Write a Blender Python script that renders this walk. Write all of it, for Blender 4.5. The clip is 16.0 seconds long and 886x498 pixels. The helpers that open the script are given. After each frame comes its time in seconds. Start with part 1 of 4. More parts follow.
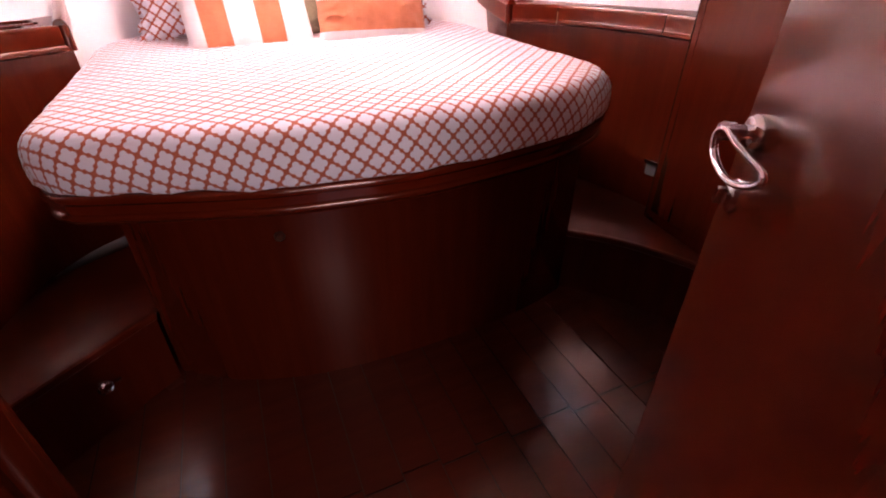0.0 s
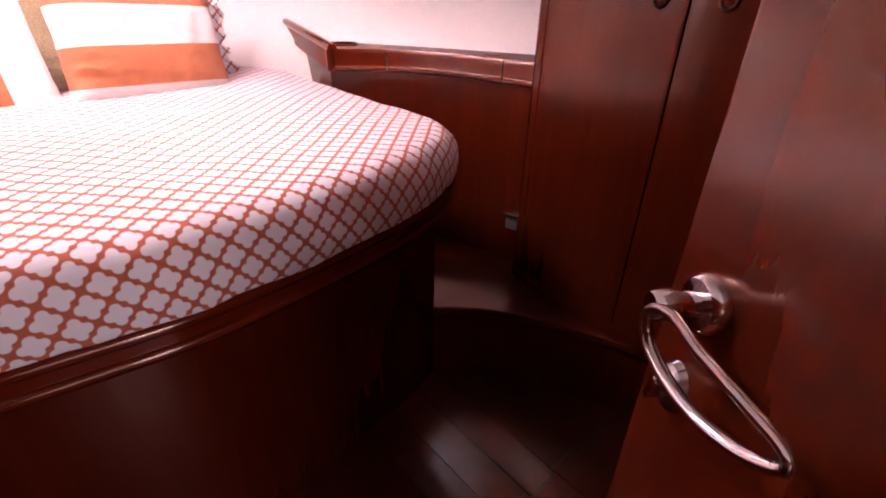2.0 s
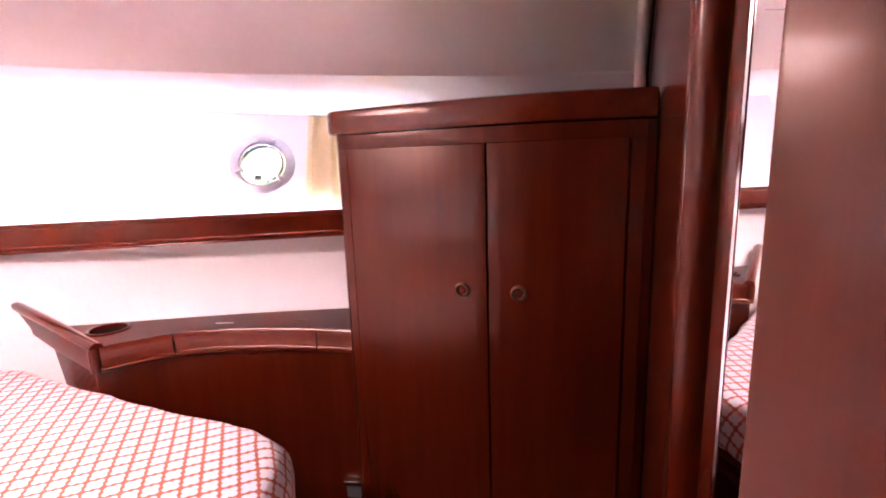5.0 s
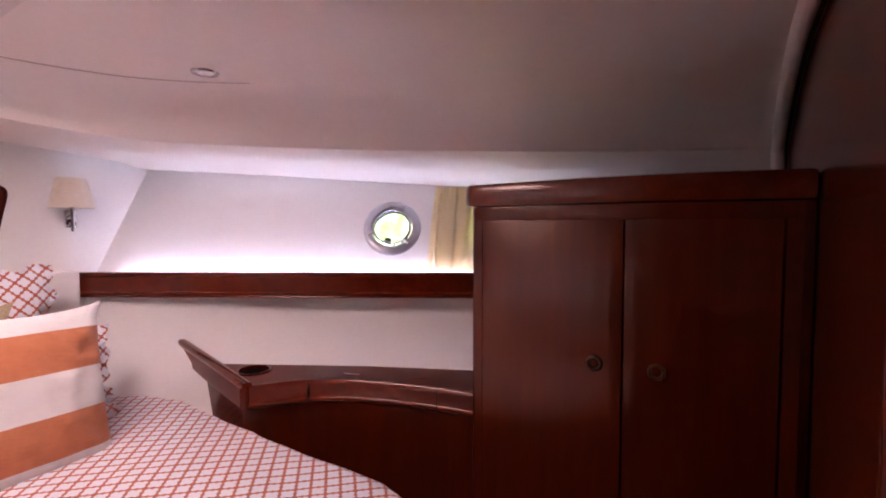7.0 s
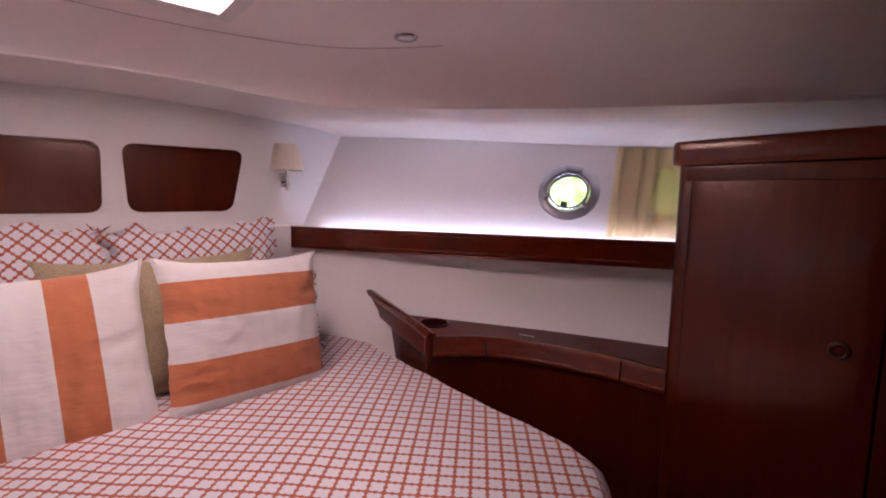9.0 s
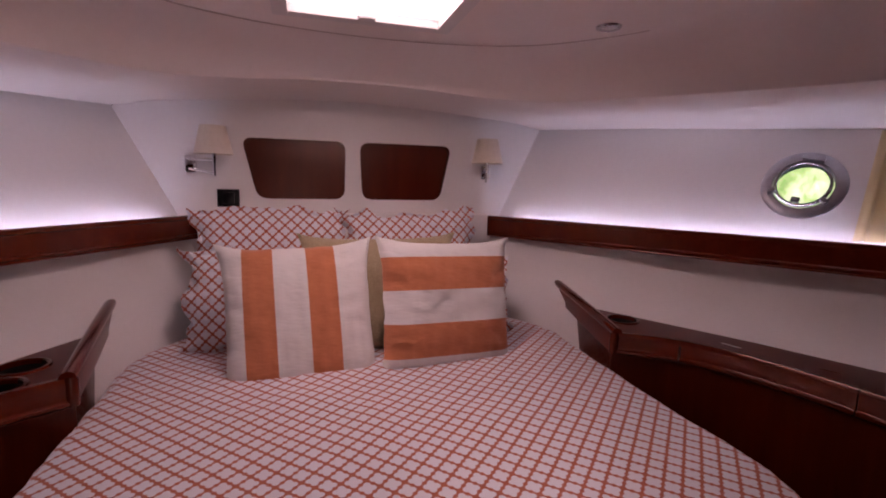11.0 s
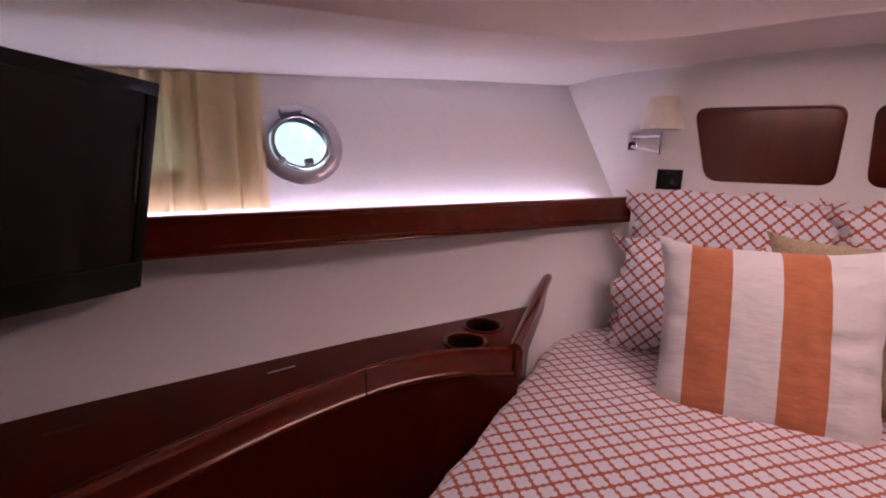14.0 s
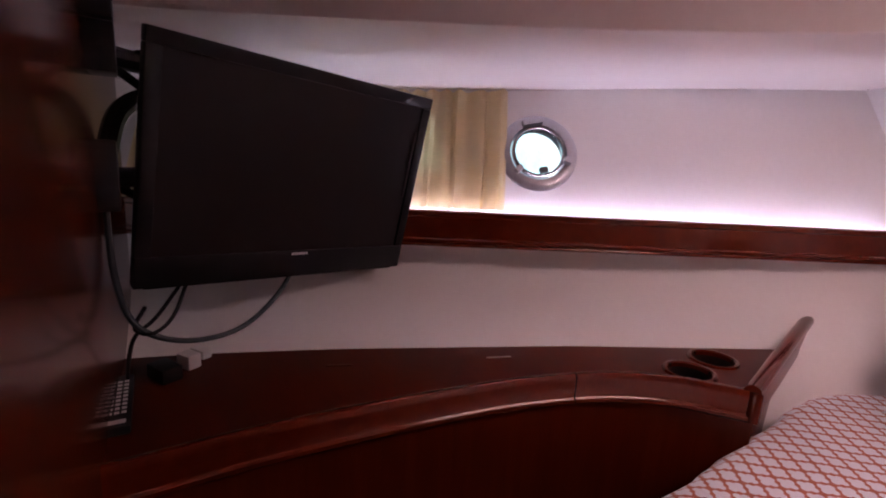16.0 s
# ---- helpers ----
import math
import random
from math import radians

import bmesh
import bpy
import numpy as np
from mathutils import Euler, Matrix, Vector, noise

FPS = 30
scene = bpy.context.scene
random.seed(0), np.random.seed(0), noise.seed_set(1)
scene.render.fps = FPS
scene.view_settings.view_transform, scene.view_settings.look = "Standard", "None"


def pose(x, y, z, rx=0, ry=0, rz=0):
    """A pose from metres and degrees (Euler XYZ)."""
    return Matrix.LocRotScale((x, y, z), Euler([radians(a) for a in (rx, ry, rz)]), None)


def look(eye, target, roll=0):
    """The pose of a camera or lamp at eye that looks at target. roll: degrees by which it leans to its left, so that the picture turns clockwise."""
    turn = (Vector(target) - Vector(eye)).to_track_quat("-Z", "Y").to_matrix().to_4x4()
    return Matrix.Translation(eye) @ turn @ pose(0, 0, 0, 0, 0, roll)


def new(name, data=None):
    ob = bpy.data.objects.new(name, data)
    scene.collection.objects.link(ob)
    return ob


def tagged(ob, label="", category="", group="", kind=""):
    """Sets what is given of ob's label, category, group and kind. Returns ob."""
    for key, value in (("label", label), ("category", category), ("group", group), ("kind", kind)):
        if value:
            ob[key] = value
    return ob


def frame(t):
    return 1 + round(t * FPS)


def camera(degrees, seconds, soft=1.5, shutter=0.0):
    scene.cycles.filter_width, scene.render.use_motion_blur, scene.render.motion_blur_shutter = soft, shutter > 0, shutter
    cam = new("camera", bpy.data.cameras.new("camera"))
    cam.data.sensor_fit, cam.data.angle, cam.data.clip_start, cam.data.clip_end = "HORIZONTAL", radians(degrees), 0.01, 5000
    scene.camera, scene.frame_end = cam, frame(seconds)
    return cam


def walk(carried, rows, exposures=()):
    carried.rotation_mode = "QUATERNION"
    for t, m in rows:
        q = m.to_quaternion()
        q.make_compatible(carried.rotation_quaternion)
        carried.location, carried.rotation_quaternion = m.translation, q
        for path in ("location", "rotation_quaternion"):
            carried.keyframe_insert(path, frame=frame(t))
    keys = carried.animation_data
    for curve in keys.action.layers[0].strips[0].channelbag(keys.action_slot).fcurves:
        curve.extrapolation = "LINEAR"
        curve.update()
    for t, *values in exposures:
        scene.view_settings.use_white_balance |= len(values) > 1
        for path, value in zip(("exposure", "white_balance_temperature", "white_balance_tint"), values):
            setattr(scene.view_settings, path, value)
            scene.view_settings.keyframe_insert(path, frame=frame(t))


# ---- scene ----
cam = camera(87.2, 16.0, soft=1.9)
PATH = [
    (0.0, -0.3575, -0.0018, 1.2282, -23.58, -32.81, 0.06),
    (0.5, -0.3206, 0.0496, 1.2294, -27.31, -32.21, 0.62),
    (1.0, -0.2570, 0.1280, 1.2221, -32.41, -30.79, 0.60),
    (1.5, -0.1870, 0.2191, 1.2261, -36.46, -31.14, 0.71),
    (2.0, -0.0953, 0.2910, 1.2328, -41.12, -29.34, -1.06),
    (2.5, -0.0199, 0.3304, 1.2516, -49.20, -26.45, -1.81),
    (3.0, 0.0022, 0.3887, 1.2882, -59.30, -23.80, -3.20),
    (3.5, -0.0008, 0.4440, 1.3714, -65.47, -21.96, -0.61),
    (4.0, -0.0005, 0.4661, 1.4647, -70.61, -16.70, -0.10),
    (6.5, -0.1063, 0.5326, 1.5709, -61.53, -3.00, 0.38),
    (7.0, -0.1299, 0.5655, 1.5722, -57.60, -2.92, 0.10),
    (7.5, -0.1551, 0.5932, 1.5596, -53.29, -3.05, -0.09),
    (8.0, -0.1708, 0.6238, 1.5590, -48.65, -4.16, -0.11),
    (8.5, -0.1942, 0.6518, 1.5474, -43.80, -5.63, -0.03),
    (9.0, -0.2134, 0.6864, 1.5435, -40.43, -6.75, -0.78),
    (11.5, -0.2486, 0.5988, 1.5281, -9.91, -8.72, -0.85),
    (12.0, -0.2785, 0.6263, 1.5199, -3.47, -10.46, -0.55),
    (12.5, -0.3340, 0.6936, 1.5355, 4.12, -10.89, -0.79),
    (13.0, -0.3851, 0.7313, 1.5430, 10.08, -10.76, -0.78),
    (13.5, -0.4023, 0.7899, 1.5472, 19.77, -11.98, -1.05),
    (14.0, -0.4073, 0.8380, 1.5425, 30.05, -11.73, -1.06),
    (14.5, -0.4001, 0.8364, 1.5451, 37.72, -11.79, -1.73),
    (15.0, -0.3882, 0.8275, 1.5335, 43.70, -11.18, -1.96),
    (15.5, -0.3918, 0.8012, 1.5250, 50.12, -10.97, -2.39),
    (16.0, -0.3952, 0.7713, 1.5263, 56.46, -10.96, -2.89),
]
walk(cam, [(t, pose(x, y, z, 90 + pitch, roll, yaw)) for t, x, y, z, yaw, pitch, roll in PATH],
     exposures=[(0.0, 1.62, 7300, 45), (2.0, 1.58, 7300, 47), (3.0, 1.55, 7400, 52), (3.5, 1.84, 7500, 55), (4.2, 2.02, 7450, 54), (6.3, 0.80, 7150, 40), (9.0, -0.38, 7150, 41), (11.5, -1.0, 7500, 52), (12.5, -0.9, 7500, 52), (13.0, -0.74, 7500, 52), (14.5, -0.55, 7550, 52), (16.0, -0.38, 7550, 52)])

# ---------------------------------------------------------------- light
world = bpy.data.worlds.new("sky")
scene.world = world
world.use_nodes = True
wn = world.node_tree.nodes
sky = wn.new("ShaderNodeTexSky")
sky.sky_type, sky.sun_disc = "NISHITA", False
sky.sun_elevation, sky.sun_rotation = radians(58), radians(200)
wn["Background"].inputs["Strength"].default_value = 0.12
world.node_tree.links.new(sky.outputs[0], wn["Background"].inputs[0])

sun = new("sun", bpy.data.lights.new("sun", "SUN"))
sun.data.energy, sun.data.angle, sun.data.color = 0.8, radians(15), (1.0, 0.95, 0.88)
sun.matrix_world = look((0, 0, 30), (6, -12, 0))

hatch_light = new("hatch_daylight", bpy.data.lights.new("hatch_daylight", "AREA"))
hatch_light.data.shape, hatch_light.data.size, hatch_light.data.size_y = "RECTANGLE", 0.45, 0.46
hatch_light.data.energy, hatch_light.data.color = 7.0, (1.0, 0.91, 0.87)
hatch_light.matrix_world = pose(-0.04, 1.895, 2.075)

# added area lamp for light from aft; its saloon doorway is unseen and assumed
aft_lamp = new("light_from_aft", bpy.data.lights.new("light_from_aft", "AREA"))
aft_lamp.data.shape, aft_lamp.data.size, aft_lamp.data.size_y = "RECTANGLE", 0.5, 0.7
aft_lamp.data.energy, aft_lamp.data.color = 5.2, (1.0, 0.94, 0.90)
aft_lamp.matrix_world = look((-0.34, -1.49, 1.52), (-0.34, 1.0, 1.95))


# ---------------------------------------------------------------- materials
class Nodes:
    """Short hand for a node material."""

    def __init__(self, name):
        self.mat = bpy.data.materials.new(name)
        self.mat.use_nodes = True
        self.tree = self.mat.node_tree
        self.bsdf = self.tree.nodes["Principled BSDF"]

    def node(self, kind, **values):
        n = self.tree.nodes.new("ShaderNode" + kind)
        for k, v in values.items():
            setattr(n, k, v)
        return n

    def plug(self, source, target):
        if isinstance(source, (int, float)):
            target.default_value = source
        else:
            self.tree.links.new(source, target)

    def math(self, op, a, b=0.0, c=None):
        n = self.node("Math", operation=op)
        self.plug(a, n.inputs[0])
        self.plug(b, n.inputs[1])
        if c is not None:
            self.plug(c, n.inputs[2])
        return n.outputs[0]

    def coords(self, which="Object", scale=(1, 1, 1), turn=(0, 0, 0)):
        t = self.node("TexCoord")
        m = self.node("Mapping")
        m.inputs["Scale"].default_value = scale
        m.inputs["Rotation"].default_value = turn
        self.plug(t.outputs[which], m.inputs[0])
        return m.outputs[0]

    def noise(self, vector, scale, detail=4.0, rough=0.6):
        n = self.node("TexNoise")
        n.inputs["Scale"].default_value, n.inputs["Detail"].default_value, n.inputs["Roughness"].default_value = scale, detail, rough
        self.plug(vector, n.inputs["Vector"])
        return n.outputs["Fac"]

    def ramp(self, fac, stops):
        n = self.node("ValToRGB")
        e = n.color_ramp.elements
        while len(e) < len(stops):
            e.new(0.5)
        for i, (p, c) in enumerate(stops):
            e[i].position, e[i].color = p, (*c, 1)
        self.plug(fac, n.inputs[0])
        return n.outputs[0]

    def mix(self, fac, a, b, kind="MIX"):
        n = self.node("MixRGB", blend_type=kind)
        self.plug(fac, n.inputs[0])
        for v, s in ((a, n.inputs[1]), (b, n.inputs[2])):
            if isinstance(v, tuple):
                s.default_value = (*v, 1)
            else:
                self.plug(v, s)
        return n.outputs[0]

    def bump(self, height, strength, distance):
        n = self.node("Bump")
        n.inputs["Strength"].default_value, n.inputs["Distance"].default_value = strength, distance
        self.plug(height, n.inputs["Height"])
        self.plug(n.outputs[0], self.bsdf.inputs["Normal"])

    def set(self, **values):
        for k, v in values.items():
            s = self.bsdf.inputs[k.replace("_", " ")]
            if isinstance(v, tuple):
                s.default_value = (*v, 1)
            else:
                self.plug(v, s)
        return self


def wood(name, dark, mid, light, upright=True, rough=0.26, coat=0.3, spec=0.32):
    """Varnished mahogany: long streaks along the grain, fine pores, uneven gloss."""
    m = Nodes(name)
    stretch = (9, 9, 0.7) if upright else (1.1, 9, 9)
    v = m.coords("Object", stretch)
    streak = m.noise(v, 2.2, 6, 0.62)
    pores = m.noise(m.coords("Object", (160, 160, 5) if upright else (6, 160, 160)), 1.0, 2, 0.5)
    cloud = m.noise(m.coords("Object"), 2.3, 3)
    f = m.math("ADD", m.math("MULTIPLY", streak, 0.92), m.math("MULTIPLY", cloud, 0.08))
    col = m.ramp(f, [(0.0, dark), (0.5, mid), (1.0, light)])
    col = m.mix(m.math("MULTIPLY", m.ramp(pores, [(0.52, (0, 0, 0)), (0.7, (1, 1, 1))]), 0.15), col, dark)
    m.set(Base_Color=col, Roughness=m.math("MULTIPLY_ADD", cloud, 0.04, rough), Coat_Weight=coat, Coat_Roughness=0.08, Specular_IOR_Level=spec, Specular_Tint=(1.0, 0.62, 0.50))
    m.bump(m.math("ADD", streak, m.math("MULTIPLY", pores, 0.3)), 0.03, 0.002)
    return m.mat


def plain(name, col, rough=0.5, metal=0.0, spread=0.06, scale=14.0, bump=0.0, coat=0.0):
    m = Nodes(name)
    n = m.noise(m.coords("Object"), scale, 5)
    big = m.noise(m.coords("Object"), 1.7, 3)
    f = m.math("ADD", m.math("MULTIPLY", n, 0.5), m.math("MULTIPLY", big, 0.5))
    lo = tuple(c * (1 - spread) for c in col)
    hi = tuple(min(1, c * (1 + spread)) for c in col)
    m.set(Base_Color=m.ramp(f, [(0.35, lo), (0.65, hi)]), Roughness=m.math("MULTIPLY_ADD", n, 0.12, rough - 0.06), Metallic=metal, Coat_Weight=coat)
    if bump:
        m.bump(n, bump, 0.004)
    return m.mat


def cloth(name, colour, weave=900.0):
    """Sets a soft woven look on a colour that is made from the UV map."""
    m = Nodes(name)
    uv = m.coords("UV")
    sep = m.node("SeparateXYZ")
    m.plug(uv, sep.inputs[0])
    col = colour(m, sep.outputs[0], sep.outputs[1])
    n = m.noise(uv, weave, 2)
    soft = m.noise(uv, 9.0, 1.5)
    col = m.mix(0.10, col, m.ramp(n, [(0.3, (0.25, 0.22, 0.2)), (0.7, (1, 1, 1))]), "MULTIPLY")
    m.set(Base_Color=col, Roughness=0.88, Sheen_Weight=0.25)
    crease = m.noise(m.coords("UV", (1, 2.6, 1), (0, 0, 0.5)), 22.0, 1.5)
    m.bump(m.math("ADD", m.math("MULTIPLY", n, 0.012), m.math("ADD", soft, m.math("MULTIPLY", crease, 0.9))), 0.45, 0.008)
    return m.mat


def trellis(m, u, v, p=0.052):
    """White barbed quatrefoils in a staggered row, parted by an orange line."""
    d, r, core = 0.208 * p, 0.156 * p, 0.253 * p

    def lattice(shift):
        def fold(a):
            a = m.math("ADD", a, shift)
            return m.math("ABSOLUTE", m.math("SUBTRACT", m.math("FLOORED_MODULO", a, p), p / 2))
        x, y = fold(u), fold(v)
        x1, y1 = m.math("SUBTRACT", x, d), m.math("SUBTRACT", y, d)
        a = m.math("ADD", m.math("MULTIPLY", x1, x1), m.math("MULTIPLY", y, y))
        b = m.math("ADD", m.math("MULTIPLY", x, x), m.math("MULTIPLY", y1, y1))
        c = m.math("SQRT", m.math("ADD", m.math("MULTIPLY", x, x), m.math("MULTIPLY", y, y)))
        lobes = m.math("SUBTRACT", m.math("SQRT", m.math("MINIMUM", a, b)), r)
        return m.math("MINIMUM", lobes, m.math("SUBTRACT", c, core))
    near = m.math("MINIMUM", lattice(10.0), lattice(10.0 + p / 2))
    fac = m.ramp(m.math("MULTIPLY_ADD", near, 40.0, 0.5), [(0.47, (0, 0, 0)), (0.53, (1, 1, 1))])
    blot = m.noise(m.coords("UV"), 60.0, 3)
    line = m.ramp(blot, [(0.3, (0.45, 0.102, 0.050)), (0.7, (0.56, 0.140, 0.068))])
    return m.mix(fac, (0.80, 0.80, 0.86), line)


def stripes(edges, across):
    def colour(m, u, v):
        a = u if across else v
        fac = None
        for lo, hi in edges:
            inside = m.math("MULTIPLY", m.math("GREATER_THAN", a, lo), m.math("LESS_THAN", a, hi))
            fac = inside if fac is None else m.math("ADD", fac, inside)
        blot = m.noise(m.coords("UV"), 25.0, 4)
        orange = m.ramp(blot, [(0.3, (0.60, 0.188, 0.080)), (0.7, (0.67, 0.225, 0.102))])
        return m.mix(fac, (0.83, 0.80, 0.78), orange)
    return colour


def beige(m, u, v):
    return m.ramp(m.noise(m.coords("UV", (1, 3, 1)), 130.0, 4), [(0.35, (0.30, 0.22, 0.12)), (0.65, (0.52, 0.42, 0.27))])


MAHOGANY = wood("mahogany_upright", (0.046, 0.0038, 0.0011), (0.077, 0.0080, 0.0022), (0.116, 0.0165, 0.0047), rough=0.23, coat=0.20, spec=0.55)
MAHOGANY_LONG = wood("mahogany_along", (0.046, 0.0038, 0.0011), (0.078, 0.0080, 0.0022), (0.116, 0.0160, 0.0045), upright=False, rough=0.26, coat=0.10, spec=0.36)
CONSOLE_TOP = wood("mahogany_console_top", (0.044, 0.0036, 0.0010), (0.074, 0.0074, 0.0020), (0.110, 0.0150, 0.0042), upright=False, rough=0.30, coat=0.04, spec=0.16)
MOULDING = wood("polished_moulding", (0.062, 0.0050, 0.0014), (0.104, 0.0108, 0.0029), (0.155, 0.0220, 0.0062), upright=False, rough=0.15, coat=0.40, spec=0.70)
FLOOR_WOOD = wood("floor_wood", (0.04, 0.006, 0.003), (0.075, 0.013, 0.006), (0.11, 0.022, 0.010), upright=False, rough=0.25, coat=0.3)
VINYL = plain("white_wall_lining", (0.87, 0.84, 0.82), 0.55, spread=0.02, scale=60, bump=0.03)
HEADLINER = plain("cream_headliner", (0.90, 0.84, 0.81), 0.42, spread=0.02, scale=40, bump=0.02)
CREAM = plain("cream_paint", (0.72, 0.66, 0.55), 0.5, spread=0.03)
CHROME = plain("chrome", (0.80, 0.80, 0.82), 0.10, 1.0, 0.03)
STEEL = plain("brushed_steel", (0.55, 0.55, 0.57), 0.24, 1.0, 0.05, 80)
BLACK = plain("black_plastic", (0.012, 0.011, 0.012), 0.35, spread=0.15, coat=0.2)
SCREEN = plain("screen_glass", (0.011, 0.0055, 0.0055), 0.42, spread=0.1)
GREY = plain("grey_rubber", (0.16, 0.16, 0.17), 0.5)
SEAM = plain("dark_caulk", (0.018, 0.006, 0.004), 0.6)
BRONZE = plain("dark_bronze", (0.10, 0.035, 0.02), 0.3, 0.6)
WHITE_PLASTIC = plain("white_plastic", (0.75, 0.74, 0.73), 0.35, spread=0.03)
PEWTER = plain("dull_pewter", (0.50, 0.49, 0.52), 0.32, 1.0, 0.10, 70)
BRASS = plain("brass", (0.55, 0.36, 0.14), 0.3, 1.0)
INK = plain("pale_print", (0.55, 0.55, 0.55), 0.5)
CABLE_BLUE = plain("blue_black_cable", (0.008, 0.022, 0.032), 0.4)
SHEET = cloth("trellis_cotton", trellis)
SHAM = cloth("trellis_cotton_sham", lambda m, u, v: trellis(m, u, v, 0.049))
STRIPE_UP = cloth("orange_stripe_upright", stripes([(0.088, 0.184), (0.291, 0.387)], True))
STRIPE_FLAT = cloth("orange_stripe_level", stripes([(0.088, 0.205), (0.320, 0.436)], False))
BEIGE = cloth("beige_slub", beige, 500)
CURTAIN = cloth("cream_curtain_cloth", lambda m, u, v: m.ramp(m.noise(m.coords("UV"), 30.0, 4), [(0.3, (0.93, 0.83, 0.56)), (0.7, (0.97, 0.89, 0.64))]), 700)
cm = CURTAIN.node_tree
thin = cm.nodes.new("ShaderNodeBsdfTranslucent")
thin.inputs[0].default_value = (0.98, 0.80, 0.54, 1)
blend = cm.nodes.new("ShaderNodeMixShader")
blend.inputs[0].default_value = 0.38
cm.links.new(cm.nodes["Principled BSDF"].outputs[0], blend.inputs[1])
cm.links.new(thin.outputs[0], blend.inputs[2])
cm.links.new(blend.outputs[0], cm.nodes["Material Output"].inputs[0])
for dark, gloss in ((SCREEN, 0.22), (BLACK, 0.10)):
    dark.node_tree.nodes["Principled BSDF"].inputs["Specular IOR Level"].default_value = gloss
SHADE = cloth("lamp_shade_cloth", lambda m, u, v: m.ramp(m.noise(m.coords("UV"), 40.0, 3), [(0.3, (0.80, 0.70, 0.58)), (0.7, (0.86, 0.76, 0.64))]), 900)


def glow(name, col, power):
    m = Nodes(name)
    m.set(Base_Color=(0.8, 0.8, 0.8), Emission_Color=col, Emission_Strength=power)
    return m.mat


LED = glow("led_light", (0.56, 0.76, 1.0), 58.0)


# far scenery whose daylight is put in as emission
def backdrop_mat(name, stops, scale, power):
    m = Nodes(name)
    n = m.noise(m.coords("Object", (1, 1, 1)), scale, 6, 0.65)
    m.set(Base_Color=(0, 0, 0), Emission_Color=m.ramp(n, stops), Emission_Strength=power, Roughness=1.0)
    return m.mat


def glass(name, tint):
    m = Nodes(name)
    m.set(Base_Color=tint, Roughness=0.02, Transmission_Weight=1.0, IOR=1.45)
    return m.mat


GLASS = glass("port_glass", (0.95, 1.0, 0.98))
MIRROR = plain("mirror_silver", (0.86, 0.86, 0.87), 0.015, 1.0, 0.005)
MIRROR.node_tree.nodes["Principled BSDF"].inputs["Roughness"].default_value = 0.015
for link in list(MIRROR.node_tree.links):
    if link.to_socket.name == "Roughness":
        MIRROR.node_tree.links.remove(link)


# ---------------------------------------------------------------- mesh helpers
def part(name, bm, material, parent=None, label="", smooth=False):
    """One mesh object out of a bmesh, under a thing or part."""
    bmesh.ops.recalc_face_normals(bm, faces=bm.faces)
    me = bpy.data.meshes.new(name)
    bm.to_mesh(me)
    bm.free()
    me.materials.append(material)
    if smooth:
        me.polygons.foreach_set("use_smooth", [True] * len(me.polygons))
        me.set_sharp_from_angle(angle=radians(38))
    ob = new(name, me)
    if parent is not None:
        ob.parent = parent
    if label:
        tagged(ob, label)
    return ob


def thing(name, label, category, group="", at=(0, 0, 0), kind=""):
    """An Empty that carries the parts of one thing. The parts are modelled in world places, so that the Empty stays at the origin unless at is given."""
    ob = new(name)
    ob.empty_display_size = 0.05
    ob.location = at
    return tagged(ob, label, category, group, kind)


def box(x0, x1, y0, y1, z0, z1, bevel=0.0, bm=None, seg=2):
    own = bmesh.new()
    bmesh.ops.create_cube(own, size=1)
    bmesh.ops.transform(own, matrix=Matrix.Translation(((x0 + x1) / 2, (y0 + y1) / 2, (z0 + z1) / 2)) @ Matrix.Diagonal((x1 - x0, y1 - y0, z1 - z0, 1)), verts=own.verts)
    if bevel:
        bmesh.ops.bevel(own, geom=own.edges[:], offset=bevel, segments=seg, affect="EDGES", profile=0.6)
    return own if bm is None else join(bm, own)


def join(bm, other, m=None):
    if m is not None:
        bmesh.ops.transform(other, matrix=m, verts=other.verts)
    me = bpy.data.meshes.new("tmp")
    other.to_mesh(me)
    other.free()
    bm.from_mesh(me)
    bpy.data.meshes.remove(me)
    return bm


def moved(bm, m):
    bmesh.ops.transform(bm, matrix=m, verts=bm.verts)
    return bm


def prism(pts, z0, z1, bevel=0.0):
    """A plan outline pulled up from z0 to z1."""
    bm = bmesh.new()
    f = bm.faces.new([bm.verts.new((x, y, z0)) for x, y in pts])
    r = bmesh.ops.extrude_face_region(bm, geom=[f])
    bmesh.ops.translate(bm, vec=(0, 0, z1 - z0), verts=[v for v in r["geom"] if isinstance(v, bmesh.types.BMVert)])
    if bevel:
        bmesh.ops.bevel(bm, geom=bm.edges[:], offset=bevel, segments=2, affect="EDGES", profile=0.6)
    return bm


def sheet(rows, closed=False, uv=None):
    """A grid of points as a skin."""
    bm = bmesh.new()
    grid = [[bm.verts.new(p) for p in row] for row in rows]
    layer = bm.loops.layers.uv.new("UVMap") if uv else None
    n = len(rows[0])
    for i in range(len(rows) - 1):
        for j in range(n if closed else n - 1):
            k = (j + 1) % n
            f = bm.faces.new((grid[i][j], grid[i][k], grid[i + 1][k], grid[i + 1][j]))
            if uv:
                for loop, (a, b) in zip(f.loops, ((i, j), (i, k), (i + 1, k), (i + 1, j))):
                    loop[layer].uv = uv[a][b]
    return bm


def slab(rows, thick):
    """A skin with thickness, grown along the faces' normals."""
    bm = sheet(rows)
    bmesh.ops.recalc_face_normals(bm, faces=bm.faces)
    bmesh.ops.solidify(bm, geom=bm.faces[:], thickness=thick)
    return bm


